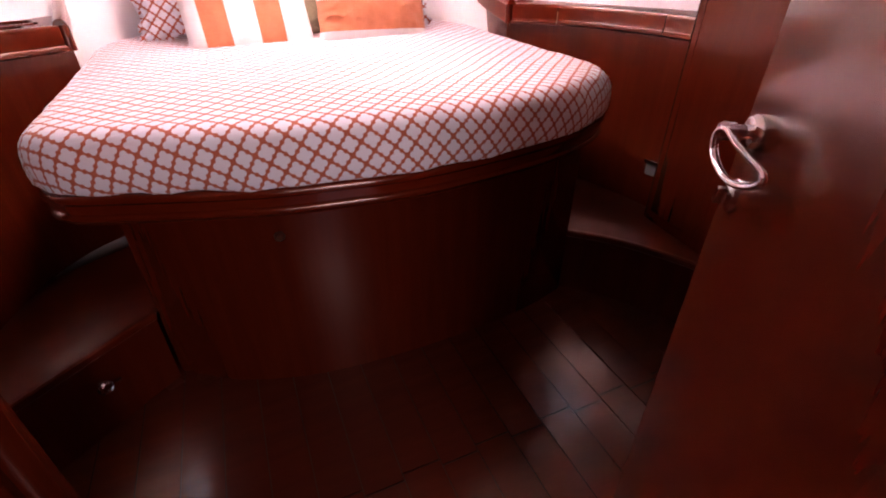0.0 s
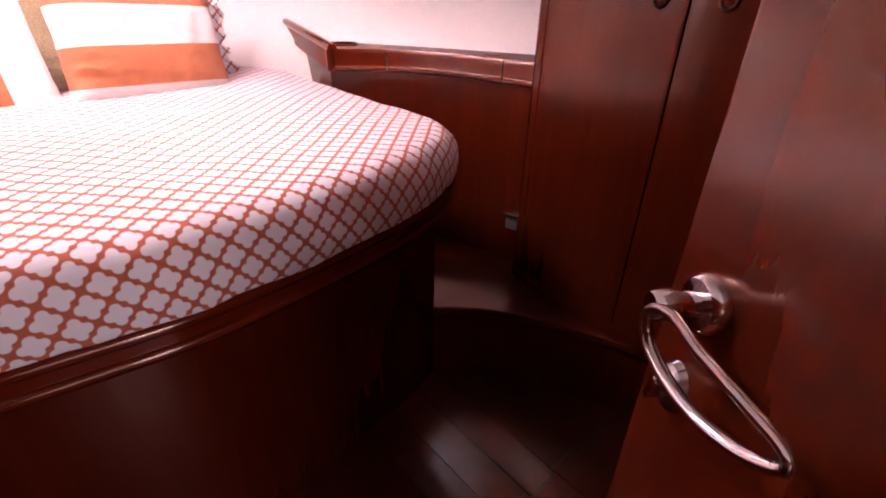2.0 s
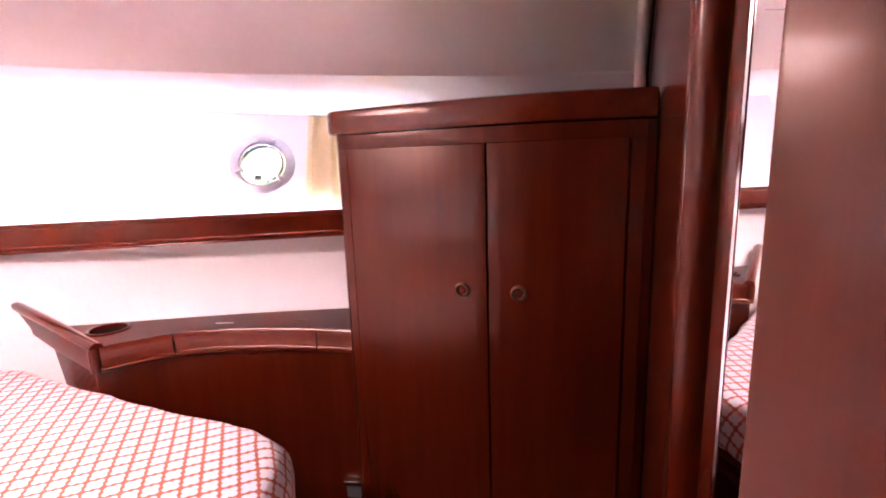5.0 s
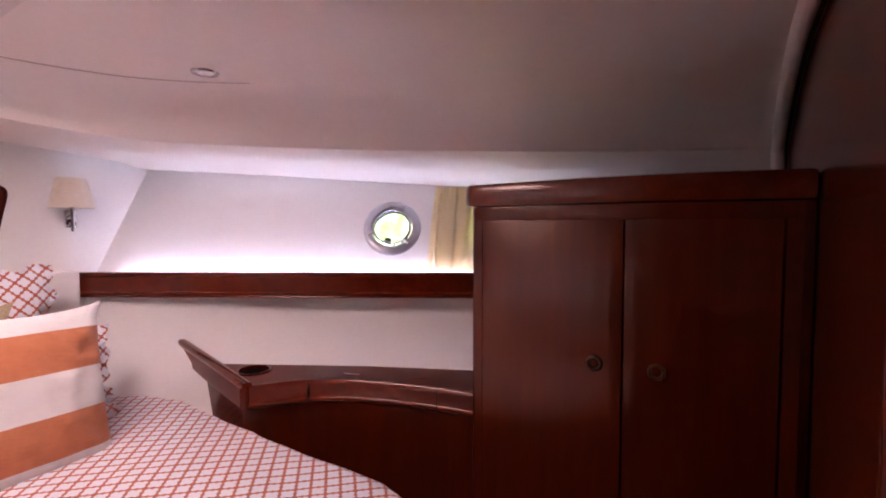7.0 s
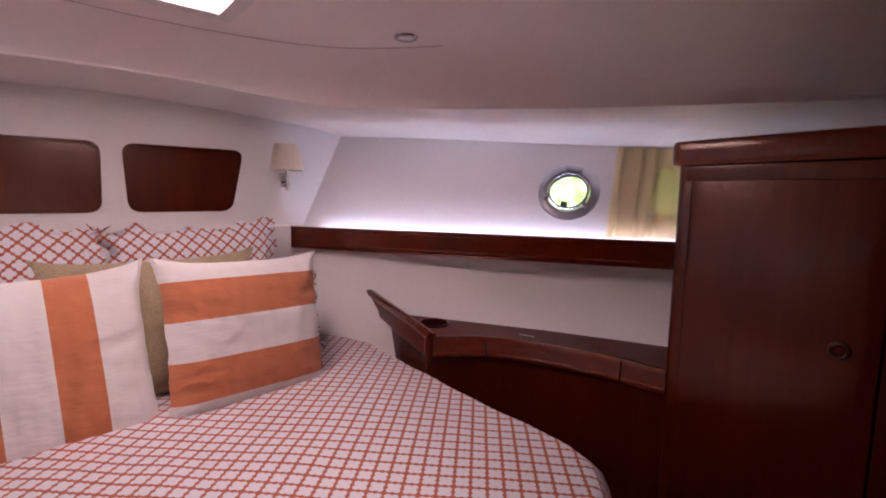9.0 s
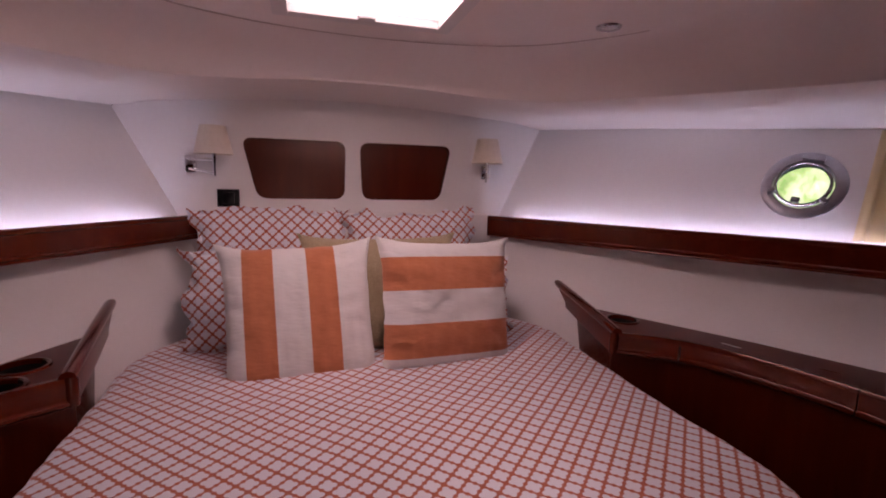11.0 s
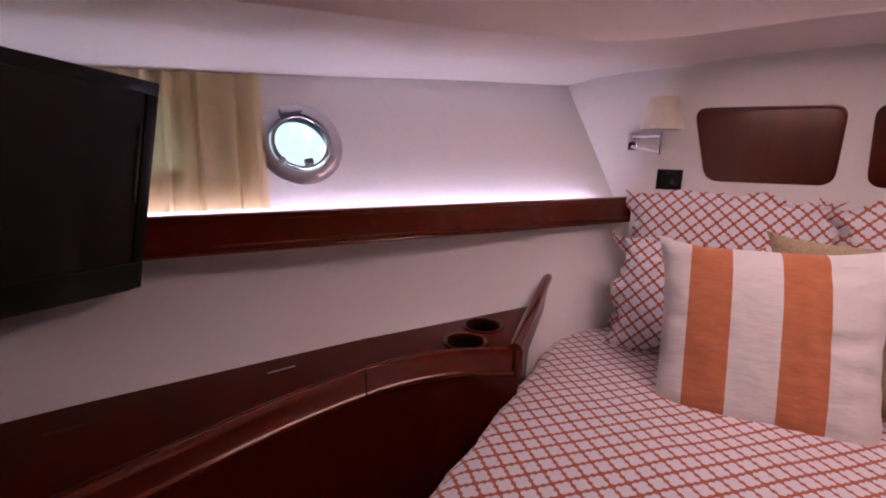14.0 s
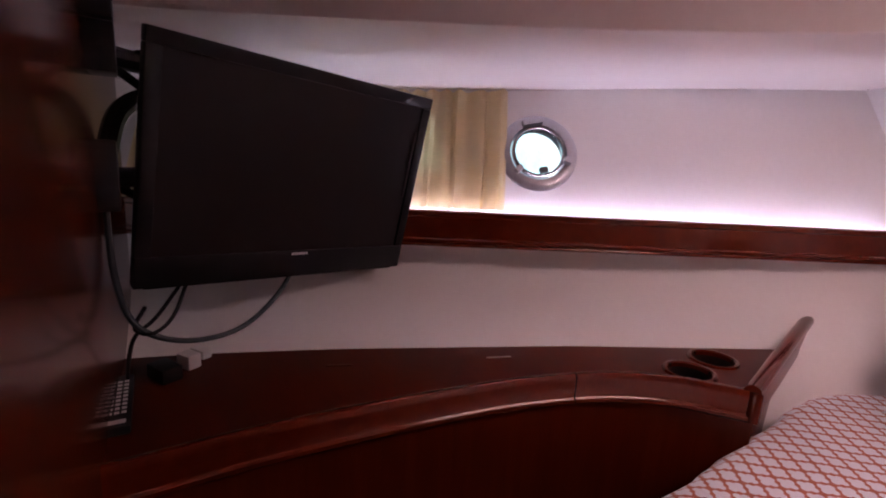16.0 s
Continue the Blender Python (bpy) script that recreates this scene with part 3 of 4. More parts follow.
# curtains over the aft ends of the hull sides
def curtain(s, y0, y1, seed):
    rnd = random.Random(seed)
    n, rows, uv = 150, [], []
    # pleats of uneven width, pinched at the heading and soft at the hem
    knots, u = [0.0], 0.0
    while u < 1.0:
        u += rnd.choice((0.010, 0.015, 0.022, 0.040)) / abs(y1 - y0) * (0.8 + rnd.random() * 0.7)
        knots.append(u)
    depth = [rnd.uniform(0.35, 1.0) * (1 if q % 2 else -1) for q in range(len(knots))]
    lean = [rnd.uniform(-0.012, 0.012) for _ in knots]
    for k in range(17):
        t = k / 16
        row, ur = [], []
        shifted = [q + w * (1 - t) / abs(y1 - y0) * 1.2 for q, w in zip(knots, lean)]
        for i in range(n + 1):
            a = i / n
            y = y0 + (y1 - y0) * a + (0.045 if s > 0 else 0.085) * t
            z = 1.374 + (lerp(TOP_Z, y) - 0.012 - 1.374) * t
            m = hull_frame(s, y, z)
            j = max(0, min(len(knots) - 2, sum(1 for q in shifted if q <= a) - 1))
            v = min(1.0, max(0.0, (a - shifted[j]) / max(1e-4, shifted[j + 1] - shifted[j])))
            v = v * v * (3 - 2 * v)
            fold = depth[j] + (depth[j + 1] - depth[j]) * v
            soft = 0.85 + 0.5 * noise.noise(Vector((a * 6, t * 2.5, seed)))
            fold = fold * 0.015 * soft * (0.75 + 0.25 * t) + 0.003 * math.sin(a * 151) * t ** 8
            row.append(m @ Vector((0, 0, 0.016 + fold)))
            ur.append((a * 1.0, t * 0.36))
        rows.append(row)
        uv.append(ur)
    bm = sheet(rows, uv=uv)
    bmesh.ops.solidify(bm, geom=bm.faces[:], thickness=0.002)
    return tagged(part("curtain", bm, CURTAIN, None, "", True), "short cream gathered curtain against the hull side", "curtain", "curtains")


curtain(1, 1.695, 1.20, 3)
curtain(-1, 1.735, 0.75, 4)

# ---------------------------------------------------------------- side consoles
FRONT = [(0.808, 1.963), (0.95, 1.86), (1.04, 1.74), (1.095, 1.61), (1.14, 1.45), (1.17, 1.28), (1.195, 1.10), (1.212, 0.90), (1.215, 0.66)]


def console(s, y_end, joints, cups, strips):
    t = thing("side_console", "glossy curved mahogany console with cup holders along the hull side", "console", "consoles beside the bed")
    line = [p for p in smooth_line([(x, y, 0) for x, y in FRONT], 8) if p.y > y_end - 0.001]
    front = [(p.x, p.y) for p in line]
    back = [(lerp(LOW_X, y) - 0.002, y) for y in np.linspace(front[-1][1], 2.36, 16)]
    inner = offset_plan(front, -0.010)
    top = inner + [b for b in back]
    bm = prism([(s * x, y) for x, y in top], DESK_Z - 0.022, DESK_Z)
    holes = []
    for cx, cy, r in cups:
        c = bmesh.new()
        bmesh.ops.create_cone(c, cap_ends=True, segments=36, radius1=r, radius2=r, depth=0.1)
        moved(c, Matrix.Translation((s * cx, cy, DESK_Z)))
        holes.append(c)
    ob = part("top", bm, CONSOLE_TOP, t)
    for c in holes:
        me = bpy.data.meshes.new("cut")
        c.to_mesh(me)
        c.free()
        co = new("cut", me)
        mod = ob.modifiers.new("hole", "BOOLEAN")
        mod.object, mod.operation, mod.solver = co, "DIFFERENCE", "EXACT"
        dg = bpy.context.evaluated_depsgraph_get()
        done = bpy.data.meshes.new_from_object(ob.evaluated_get(dg))
        ob.modifiers.clear()
        ob.data = done
        bpy.data.objects.remove(co)
    # front edge moulding, cut at the joints
    prof = [(-0.014, 0.000), (-0.010, 0.005), (-0.004, 0.007), (0.004, 0.005), (0.008, -0.001), (0.009, -0.012), (0.007, -0.050), (0.009, -0.054), (0.014, -0.058), (0.014, -0.066), (0.008, -0.072), (-0.014, -0.072)]
    cuts = [line[0].y] + joints + [y_end]
    for a, b in zip(cuts, cuts[1:]):
        seg = [Vector((s * p.x, p.y, DESK_Z)) for p in line if b + 0.001 < p.y < a - 0.001]
        def at_y(y):
            x = float(np.interp(y, [p.y for p in line[::-1]], [p.x for p in line[::-1]]))
            return Vector((s * x, y, DESK_Z))
        seg = [at_y(a - 0.002)] + seg + [at_y(b + 0.002)]
        part("edge_moulding", sweep(seg, [(o * s, h) for o, h in prof]), MOULDING, t, "", True)
    # front panel, set back under the moulding
    fr = offset_plan(front, -0.020)
    rows = [[(s * x, y, z) for x, y in fr] for z in (DESK_Z - 0.07, 0.62, LEDGE_Z + 0.002)]
    part("front_panel", slab(rows, 0.016), MAHOGANY, t, "", True)
    # end board with a raised tip
    a, b = Vector((0.803, 1.950)), Vector((0.907, 2.56))
    d = (b - a).normalized()
    nrm = Vector((d.y, -d.x))
    outline = []
    for k in range(13):
        u = k / 12
        outline.append((u, DESK_Z + 0.008 + 0.052 * u ** 0.9))
    outline.append((1.006, DESK_Z + 0.048))
    outline += [(1.0, DESK_Z + 0.02), (0.92, DESK_Z - 0.006), (0.45, DESK_Z - 0.048), (0.0, DESK_Z - 0.074)]
    bm = bmesh.new()
    vs = [bm.verts.new((*(a + (b - a) * u), z)) for u, z in outline]
    f = bm.faces.new(vs)
    r = bmesh.ops.extrude_face_region(bm, geom=[f])
    bmesh.ops.translate(bm, vec=(nrm.x * 0.026, nrm.y * 0.026, 0), verts=[v for v in r["geom"] if isinstance(v, bmesh.types.BMVert)])
    bmesh.ops.bevel(bm, geom=bm.edges[:], offset=0.006, segments=2, affect="EDGES", profile=0.6)
    if s < 0:
        moved(bm, Matrix.Diagonal((-1, 1, 1, 1)))
    part("end_board", bm, MAHOGANY_LONG, t, "", True)
    lower = [a + nrm * 0.032 + d * 0.012, a + nrm * 0.032 + d * 0.57, a + nrm * 0.048 + d * 0.57, a + nrm * 0.048 + d * 0.012]
    part("end_panel", prism([(s * p.x, p.y) for p in lower], 0.29, DESK_Z - 0.022, 0.002), MAHOGANY, t, "", True)
    cap = [Vector((*(a + (b - a) * u + nrm * 0.013), DESK_Z + 0.012 + 0.055 * u ** 0.9)) for u in [k / 12 for k in range(13)]]
    cap.append(Vector((*(a + (b - a) * 1.02 + nrm * 0.013), DESK_Z + 0.058)))
    if s < 0:
        cap = [Vector((-p.x, p.y, p.z)) for p in cap]
    ring = [(0.019 * math.cos(w), 0.017 * math.sin(w) - 0.006) for w in [k * math.pi / 6 for k in range(12)]]
    part("cap_rail", sweep(cap, ring), MOULDING, t, "rounded mahogany cap rail", True)
    post = lathe([(0.0005, DESK_Z + 0.008), (0.012, DESK_Z + 0.006), (0.016, DESK_Z), (0.016, DESK_Z - 0.070), (0.0005, DESK_Z - 0.074)], 16)
    part("corner_post", moved(post, Matrix.Translation((s * 0.812, 1.958, 0))), MAHOGANY, t, "", True)
    for cx, cy, r in cups:
        m = Matrix.Translation((s * cx, cy, DESK_Z))
        part("cup_ring", moved(lathe([(r - 0.004, -0.008), (r - 0.004, 0.004), (r, 0.007), (r + 0.006, 0.006), (r + 0.009, 0.001), (r + 0.009, -0.004)], 36), m), MAHOGANY, t, "raised mahogany ring", True)
        part("cup_well", moved(lathe([(r - 0.003, 0.0), (r - 0.006, -0.07), (0.0005, -0.072)], 36), m), BLACK, t, "black cup well", True)
    for (x0, y0), (x1, y1), mat in strips:
        d = Vector((x1 - x0, y1 - y0))
        b = box(0, d.length, -0.004, 0.004, 0, 0.003, 0.001)
        part("finger_pull", moved(b, Matrix.Translation((s * x0, y0, DESK_Z + 0.0005)) @ pose(0, 0, 0, 0, 0, math.degrees(math.atan2(d.y, s * d.x)))), mat, t, "slim bright lid pull" if mat is CHROME else "slim dark lid pull")
    return t


console(1, 1.22, [1.83, 1.40], [(0.950, 2.098, 0.057)], [((1.103, 1.782), (1.122, 1.724), CHROME), ((1.202, 1.539), (1.224, 1.492), BRONZE)])
console(-1, 0.66, [1.645], [(0.967, 2.068, 0.056), (0.955, 1.928, 0.056)], [((1.261, 1.511), (1.237, 1.573), CHROME), ((1.404, 1.133), (1.382, 1.189), BRONZE)])

# ---------------------------------------------------------------- bed
RIM = [(0.60, 2.80), (0.76, 2.62), (0.85, 2.40), (0.842, 2.2), (0.832, 1.95), (0.824, 1.72), (0.826, 1.50), (0.822, 1.34), (0.775, 1.213), (0.64, 1.116), (0.472, 1.057), (0.276, 1.022), (0.03, 0.998), (-0.165, 1.014), (-0.343, 1.041), (-0.508, 1.09), (-0.67, 1.145), (-0.78, 1.19), (-0.832, 1.27), (-0.838, 1.45), (-0.842, 1.72), (-0.848, 1.95), (-0.852, 2.2), (-0.855, 2.40), (-0.76, 2.62), (-0.60, 2.80)]
rim = [(p.x, p.y) for p in smooth_line([(x, y, 0) for x, y in RIM], 5)]
bed = thing("island_bed", "island berth with curved mahogany base and orange trellis sheet", "bed")


def inset(pts, d):
    """The closed rim drawn inwards by d."""
    n = len(pts)
    out = []
    for i, p in enumerate(pts):
        a, b = pts[max(i - 1, 0)], pts[min(i + 1, n - 1)]
        v = Vector((b[0] - a[0], b[1] - a[1])).normalized()
        out.append((p[0] + v.y * d, p[1] - v.x * d))
    return out


def mattress():
    """Rings from the bottom hem over the rounded edge to the middle."""
    cx, cy = 0.0, 2.0
    rows, uvs = [], []
    levels = [(0.016, 0.764, 0.168), (0.005, 0.772, 0.157), (0.001, 0.795, 0.134), (0.002, 0.820, 0.109), (0.006, 0.845, 0.084), (0.015, 0.868, 0.059), (0.029, 0.888, 0.035), (0.044, 0.900, 0.016), (0.06, 0.905, 0.0)]
    for d, z, drop in levels:
        ring = inset(rim, d)
        flat = inset(rim, 0.06)
        row, ur = [], []
        for k, ((x, y), (fx, fy)) in enumerate(zip(ring, flat)):
            wob = (0.003 * math.sin(k * 1.3) + 0.012 * noise.noise(Vector((x * 9, y * 9, z * 3)))) * (1 if z < 0.885 else 0.4)
            px = 0.010 * noise.noise(Vector((x * 16, y * 16, 5 + z * 6))) * (1 if z < 0.89 else 0.3)
            x, y = x + px * (x - cx) / 0.9, y + px * (y - cy) / 0.9
            row.append((x, y, z + wob * 0.6))
            v = Vector((x - fx, y - fy))
            v = v.normalized() * drop if v.length > 1e-6 else Vector((0, 0))
            ur.append((fx + v.x, fy + v.y))
        rows.append(row)
        uvs.append(ur)
    flat = inset(rim, 0.06)
    for q in range(1, 25):
        t = q / 24
        row, ur = [], []
        for x, y in flat:
            tx, ty = x * (1 - t), y + (1.95 - y) * t
            e = 0.010 * (1 - (1 - t) ** 2.2)
            wr = noise.noise(Vector((tx * 4.5, ty * 4.5, 0.3))) * 0.006 + noise.noise(Vector((tx * 13, ty * 9, 2.3))) * 0.0025
            dx, dy = tx - 0.80, ty - 1.78
            wr += 0.010 * math.exp(-(dx * dx) / 0.012 - (dy * dy) / 0.02) * (0.5 + 0.5 * math.sin(ty * 150 + tx * 30))
            row.append((tx, ty, 0.905 + e + wr * min(1, t * 6)))
            ur.append((tx, ty))
        rows.append(row)
        uvs.append(ur)
    return sheet(rows, closed=True, uv=uvs)


part("mattress", mattress(), SHEET, bed, "white cotton sheet with an orange quatrefoil trellis", True)
# moulded rail under the mattress and the plinth
rail_line = [(x, y, 0) for x, y in inset(rim, 0.026)]
bead_arc = [k * math.pi / 6 for k in range(7)]
rail = [(-o, h) for o, h in [(-0.02, 0.770)] + [(0.008 + 0.013 * math.sin(w), 0.752 + 0.013 * math.cos(w)) for w in bead_arc] + [(0.008, 0.722)] + [(0.008 + 0.010 * math.sin(w), 0.706 + 0.010 * math.cos(w)) for w in bead_arc] + [(0.002, 0.686), (-0.02, 0.686)]]
part("rail", sweep(rail_line[20:-20], rail), MOULDING, bed, "moulded mahogany rail", True)
part("deck_board", prism(inset(rim, 0.05), 0.735, 0.762), MAHOGANY_LONG, bed)
base = [(p.x, p.y) for p in smooth_line([(0.735, 2.5, 0), (0.735, 1.8, 0), (0.735, 1.262, 0)], 4)] + [(p.x, p.y) for p in smooth_line([(0.735, 1.262, 0), (0.55, 1.21, 0), (0.3, 1.18, 0), (0.0, 1.168, 0), (-0.3, 1.19, 0), (-0.55, 1.27, 0), (-0.735, 1.40, 0)], 6)][1:] + [(-0.735, 1.8), (-0.735, 2.5)]
part("plinth", sheet([[(x, y, z) for x, y in base] for z in (0.0, 0.1, 0.4, 0.735)]), MAHOGANY, bed, "curved mahogany plinth", True)
part("plinth_cleat", sweep([(x, y, 0.686) for x, y in base[2:-2]], [(0.002, 0.0), (-0.014, 0.0), (-0.010, -0.03), (0.002, -0.034)]), MAHOGANY_LONG, bed, "", True)
knob_at = Matrix.Translation((-0.332, 1.196, 0.557)) @ pose(0, 0, 0, 90, 0, -10)
part("locker_knob", moved(lathe([(0.0005, 0.012), (0.008, 0.012), (0.013, 0.008), (0.015, 0.0), (0.015, -0.01)], 20), knob_at), BRONZE, bed, "small round bronze push knob", True)

# ---------------------------------------------------------------- pillows
def cushion(name, label, w, h, t, mat, m, seed, group="", flange=0.0, n=44):
    """A stuffed square with drawn-in sides, eared corners and creases, standing on its lower edge."""
    rnd = random.Random(seed)
    off = Vector((rnd.uniform(-9, 9), rnd.uniform(-9, 9), rnd.uniform(-9, 9)))
    rows, uvs = [], []
    front, back = [], []
    ff = flange / w
    for i in range(n + 1):
        fr, br, ur = [], [], []
        for j in range(n + 1):
            a, b = j / n * 2 - 1, i / n * 2 - 1
            pull_x = 1 - 0.11 * (1 - abs(b) ** 3.6)
            pull_z = 1 - 0.11 * (1 - abs(a) ** 3.6)
            x = a * pull_x * w / 2
            z = b * pull_z * h / 2
            core = max(0.0, 1 - max(0, (abs(a) - 0) / (1 - ff)) ** 3.2) * max(0.0, 1 - max(0, abs(b) / (1 - ff)) ** 3.2) if max(abs(a), abs(b)) < 1 - ff else 0.0
            thick = t / 2 * core ** 0.55
            if max(abs(a), abs(b)) < 0.999:
                thick = max(thick, 0.002)
            q = Vector((x * 5, z * 5, 0)) + off
            cr = noise.noise(q) * 0.007 + noise.noise(q * 2.7) * 0.004 + noise.noise(Vector((a * 9, b * 2.2, 1)) + off) * 0.005
            rim_pucker = max(abs(a), abs(b)) ** 6
            cr += 0.011 * (1 - abs(noise.noise(Vector((a * 2.2 + b * 1.1, b * 5.5, 3)) + off)) * 2.2) * (abs(a) ** 1.5)
            cr += rim_pucker * 0.008 * noise.noise(Vector((a * 16, b * 16, 7)) + off)
            edge_wave = (noise.noise(Vector((a * 6, b * 6, 4)) + off) * (0.018 + 0.35 * flange)) * (1 if core < 0.02 else 0.25)
            if flange:
                z += max(0, abs(b) - 0.8) * (0.24 * noise.noise(Vector((a * 3.6, 3, 1)) + off) + 0.06 * noise.noise(Vector((a * 9, 4, 1)) + off))
                x += max(0, abs(a) - 0.8) * (0.24 * noise.noise(Vector((b * 3.6, 6, 1)) + off) + 0.06 * noise.noise(Vector((b * 9, 7, 1)) + off))
            fr.append((x, -thick - cr * min(1, core * 3 + 0.15) + edge_wave, z))
            br.append((x, thick + cr * 0.5 * core + edge_wave, z))
            ur.append((x + w / 2, z + h / 2))
        front.append(fr)
        back.append(br)
        uvs.append(ur)
    bm = sheet(front, uv=uvs)
    bm2 = sheet(back, uv=uvs)
    edge = 3 if flange else 0
    for half in (bm, bm2):
        for k, f in enumerate(half.faces):
            i, j = divmod(k, n)
            f.material_index = 0 if edge <= i < n - edge and edge <= j < n - edge else 1
    join(bm, bm2)
    bmesh.ops.remove_doubles(bm, verts=bm.verts, dist=0.0012)
    moved(bm, m)
    if not flange:
        return tagged(part(name, bm, mat, None, "", True), label, "pillow", group)
    # the flat border beyond the seam is a part of its own
    border = bm.copy()
    bmesh.ops.delete(bm, geom=[f for f in bm.faces if f.material_index], context="FACES")
    bmesh.ops.delete(border, geom=[f for f in border.faces if not f.material_index], context="FACES")
    for f in border.faces:
        f.material_index = 0
    body = tagged(part(name, bm, mat, None, "", True), label, "pillow", group)
    part("flange", border, mat, body, "ruffled flat trellis border", True)
    return body


SH = "pillows at the bed head"
cushion("pillow_sham", "ruffled trellis pillow sham standing against the headboard", 0.65, 0.51, 0.17, SHAM, pose(-0.375, 2.665, 1.187, -10, 0, 2), 11, SH, 0.05)
cushion("pillow_sham", "ruffled trellis pillow sham standing against the headboard", 0.66, 0.52, 0.17, SHAM, pose(0.222, 2.675, 1.172, -10, 0, -3), 12, SH, 0.05)
cushion("pillow_sham", "trellis pillow sham leaning on the pillow behind", 0.62, 0.42, 0.16, SHAM, pose(-0.375, 2.50, 1.075, -16, 0, 3), 13, SH, 0.045)
cushion("pillow_sham", "trellis pillow sham leaning on the pillow behind", 0.62, 0.36, 0.16, SHAM, pose(0.318, 2.45, 1.05, -16, 0, -6), 14, SH, 0.045)
cushion("throw_pillow", "beige slub-weave throw pillow between the striped ones", 0.62, 0.47, 0.15, BEIGE, pose(0.045, 2.36, 1.115, -14, 0, 0), 15)
cushion("throw_pillow", "white throw pillow with upright orange stripes", 0.53, 0.56, 0.16, STRIPE_UP, pose(-0.250, 2.222, 1.066, -18, -2, 3), 16, "striped pillows on the bed")
cushion("throw_pillow", "white throw pillow with level orange stripes", 0.54, 0.515, 0.16, STRIPE_FLAT, pose(0.262, 2.195, 1.094, -12, 2, 7), 17, "striped pillows on the bed")

# ---------------------------------------------------------------- wall lamps and switch on the head wall
def wall_lamp(sx, arm, off):
    t = thing("wall_lamp", "chrome swing-arm wall lamp with a cream cloth shade", "wall lamp", "wall lamps over the bed")
    base_p = HEAD @ Vector((sx * off, head_local(1.600), 0))
    part("back_plate", moved(box(-0.022, 0.022, -0.036, 0.036, 0, 0.018, 0.004), HEAD @ pose(sx * off, head_local(1.600), 0)), CHROME, t, "", True)
    e = base_p + Vector(arm)
    part("swing_arm", tube([base_p + Vector((0, -0.01, -0.02)), base_p + Vector((0, -0.04, -0.02)), e + Vector((0, 0, -0.04))], 0.006), CHROME, t, "", True)
    part("swing_arm", tube([base_p + Vector((0, -0.01, 0.02)), base_p + Vector((0, -0.04, 0.02)), e + Vector((0, 0, 0.02))], 0.006), CHROME, t, "", True)
    part("stem", tube([e + Vector((0, 0, -0.05)), e + Vector((0, 0, 0.08))], 0.007), CHROME, t, "", True)
    prof = [(0.079, 0.045), (0.052, 0.165), (0.050, 0.165), (0.077, 0.045)]
    rows = [[(r * math.cos(2 * math.pi * k / 32), r * math.sin(2 * math.pi * k / 32), h) for k in range(33)] for r, h in prof]
    uv = [[(k / 32 * 0.45, h) for k in range(33)] for r, h in prof]
    part("shade", moved(sheet(rows, uv=uv), Matrix.Translation(e)), SHADE, t, "tapered cream cloth shade", True)
    part("bulb", moved(lathe([(0.0005, 0.06), (0.012, 0.065), (0.016, 0.09), (0.012, 0.12), (0.0005, 0.13)], 12), Matrix.Translation(e)), WHITE_PLASTIC, t, "", True)


wall_lamp(-1, (0.108, -0.085, 0.0), 0.715)
wall_lamp(1, (-0.025, -0.10, 0.0), 0.69)
sw = thing("wall_switch", "square black rocker switch in a black plate", "switch")
m = HEAD @ pose(-0.565, head_local(1.452), 0)
part("plate", moved(box(-0.047, 0.047, -0.040, 0.040, 0, 0.008, 0.003), m), BLACK, sw, "", True)
part("rocker", moved(box(-0.027, 0.027, -0.025, 0.025, 0.008, 0.016, 0.003), m), BLACK, sw, "", True)

# ---------------------------------------------------------------- starboard wardrobe
CAB = [(1.118, 1.245), (1.095, 1.02), (1.084, 0.80), (1.10, 0.62), (1.150, 0.424)]
cab_line = [(p.x, p.y) for p in smooth_line([(x, y, 0) for x, y in CAB], 6)]
ward = thing("wardrobe", "two-door mahogany wardrobe with a bowed front standing on the ledge", "wardrobe")
outline = cab_line + [(1.9, 0.424), (1.62, 1.0), (1.52, 1.245)]
part("body", prism(outline, LEDGE_Z + 0.001, 1.625), MAHOGANY, ward)
cap_out = [(x - 0.032, y) for x, y in cab_line]
cap_out[0] = (cap_out[0][0], 1.268)
cap_line = [(cap_out[0][0] + 0.42, 1.268)] + [(cap_out[0][0] + 0.03, 1.268)] + [(cap_out[0][0] + 0.008, 1.260), (cap_out[0][0], 1.24)] + cap_out[1:]
part("cap", prism(cap_line + [(1.88, 0.424)], 1.626, 1.692, 0.012), MOULDING, ward, "moulded mahogany cap", True)


def door_leaf(y0, y1, knob):
    seg = [p for p in cab_line if y0 > p[1] > y1]
    def xa(y):
        return float(np.interp(y, [p[1] for p in cab_line[::-1]], [p[0] for p in cab_line[::-1]]))
    pts = [(xa(y0), y0)] + seg + [(xa(y1), y1)]
    outer = [(x - 0.018, y) for x, y in pts]
    d = part("door", prism(outer + [(x - 0.001, y) for x, y in pts[::-1]], 0.330, 1.586, 0.001), MAHOGANY, ward, "", True)
    kx, ky = xa(knob) - 0.018, knob
    slope = (xa(knob + 0.05) - xa(knob - 0.05)) / 0.1
    km = Matrix.Translation((kx, ky, 1.22)) @ pose(0, 0, 0, 0, -90, math.degrees(math.atan(-slope)))
    part("knob_ring", moved(lathe([(0.011, 0.001), (0.012, 0.006), (0.015, 0.008), (0.019, 0.006), (0.021, 0.0)], 24), km), BRONZE, d, "bronze ring of a push knob", True)
    part("push_knob", moved(lathe([(0.0005, 0.004), (0.007, 0.004), (0.010, 0.002), (0.0105, 0.0)], 20), km), MAHOGANY, d, "", True)


door_leaf(1.205, 0.8025, 0.868)
door_leaf(0.7975, 0.482, 0.722)


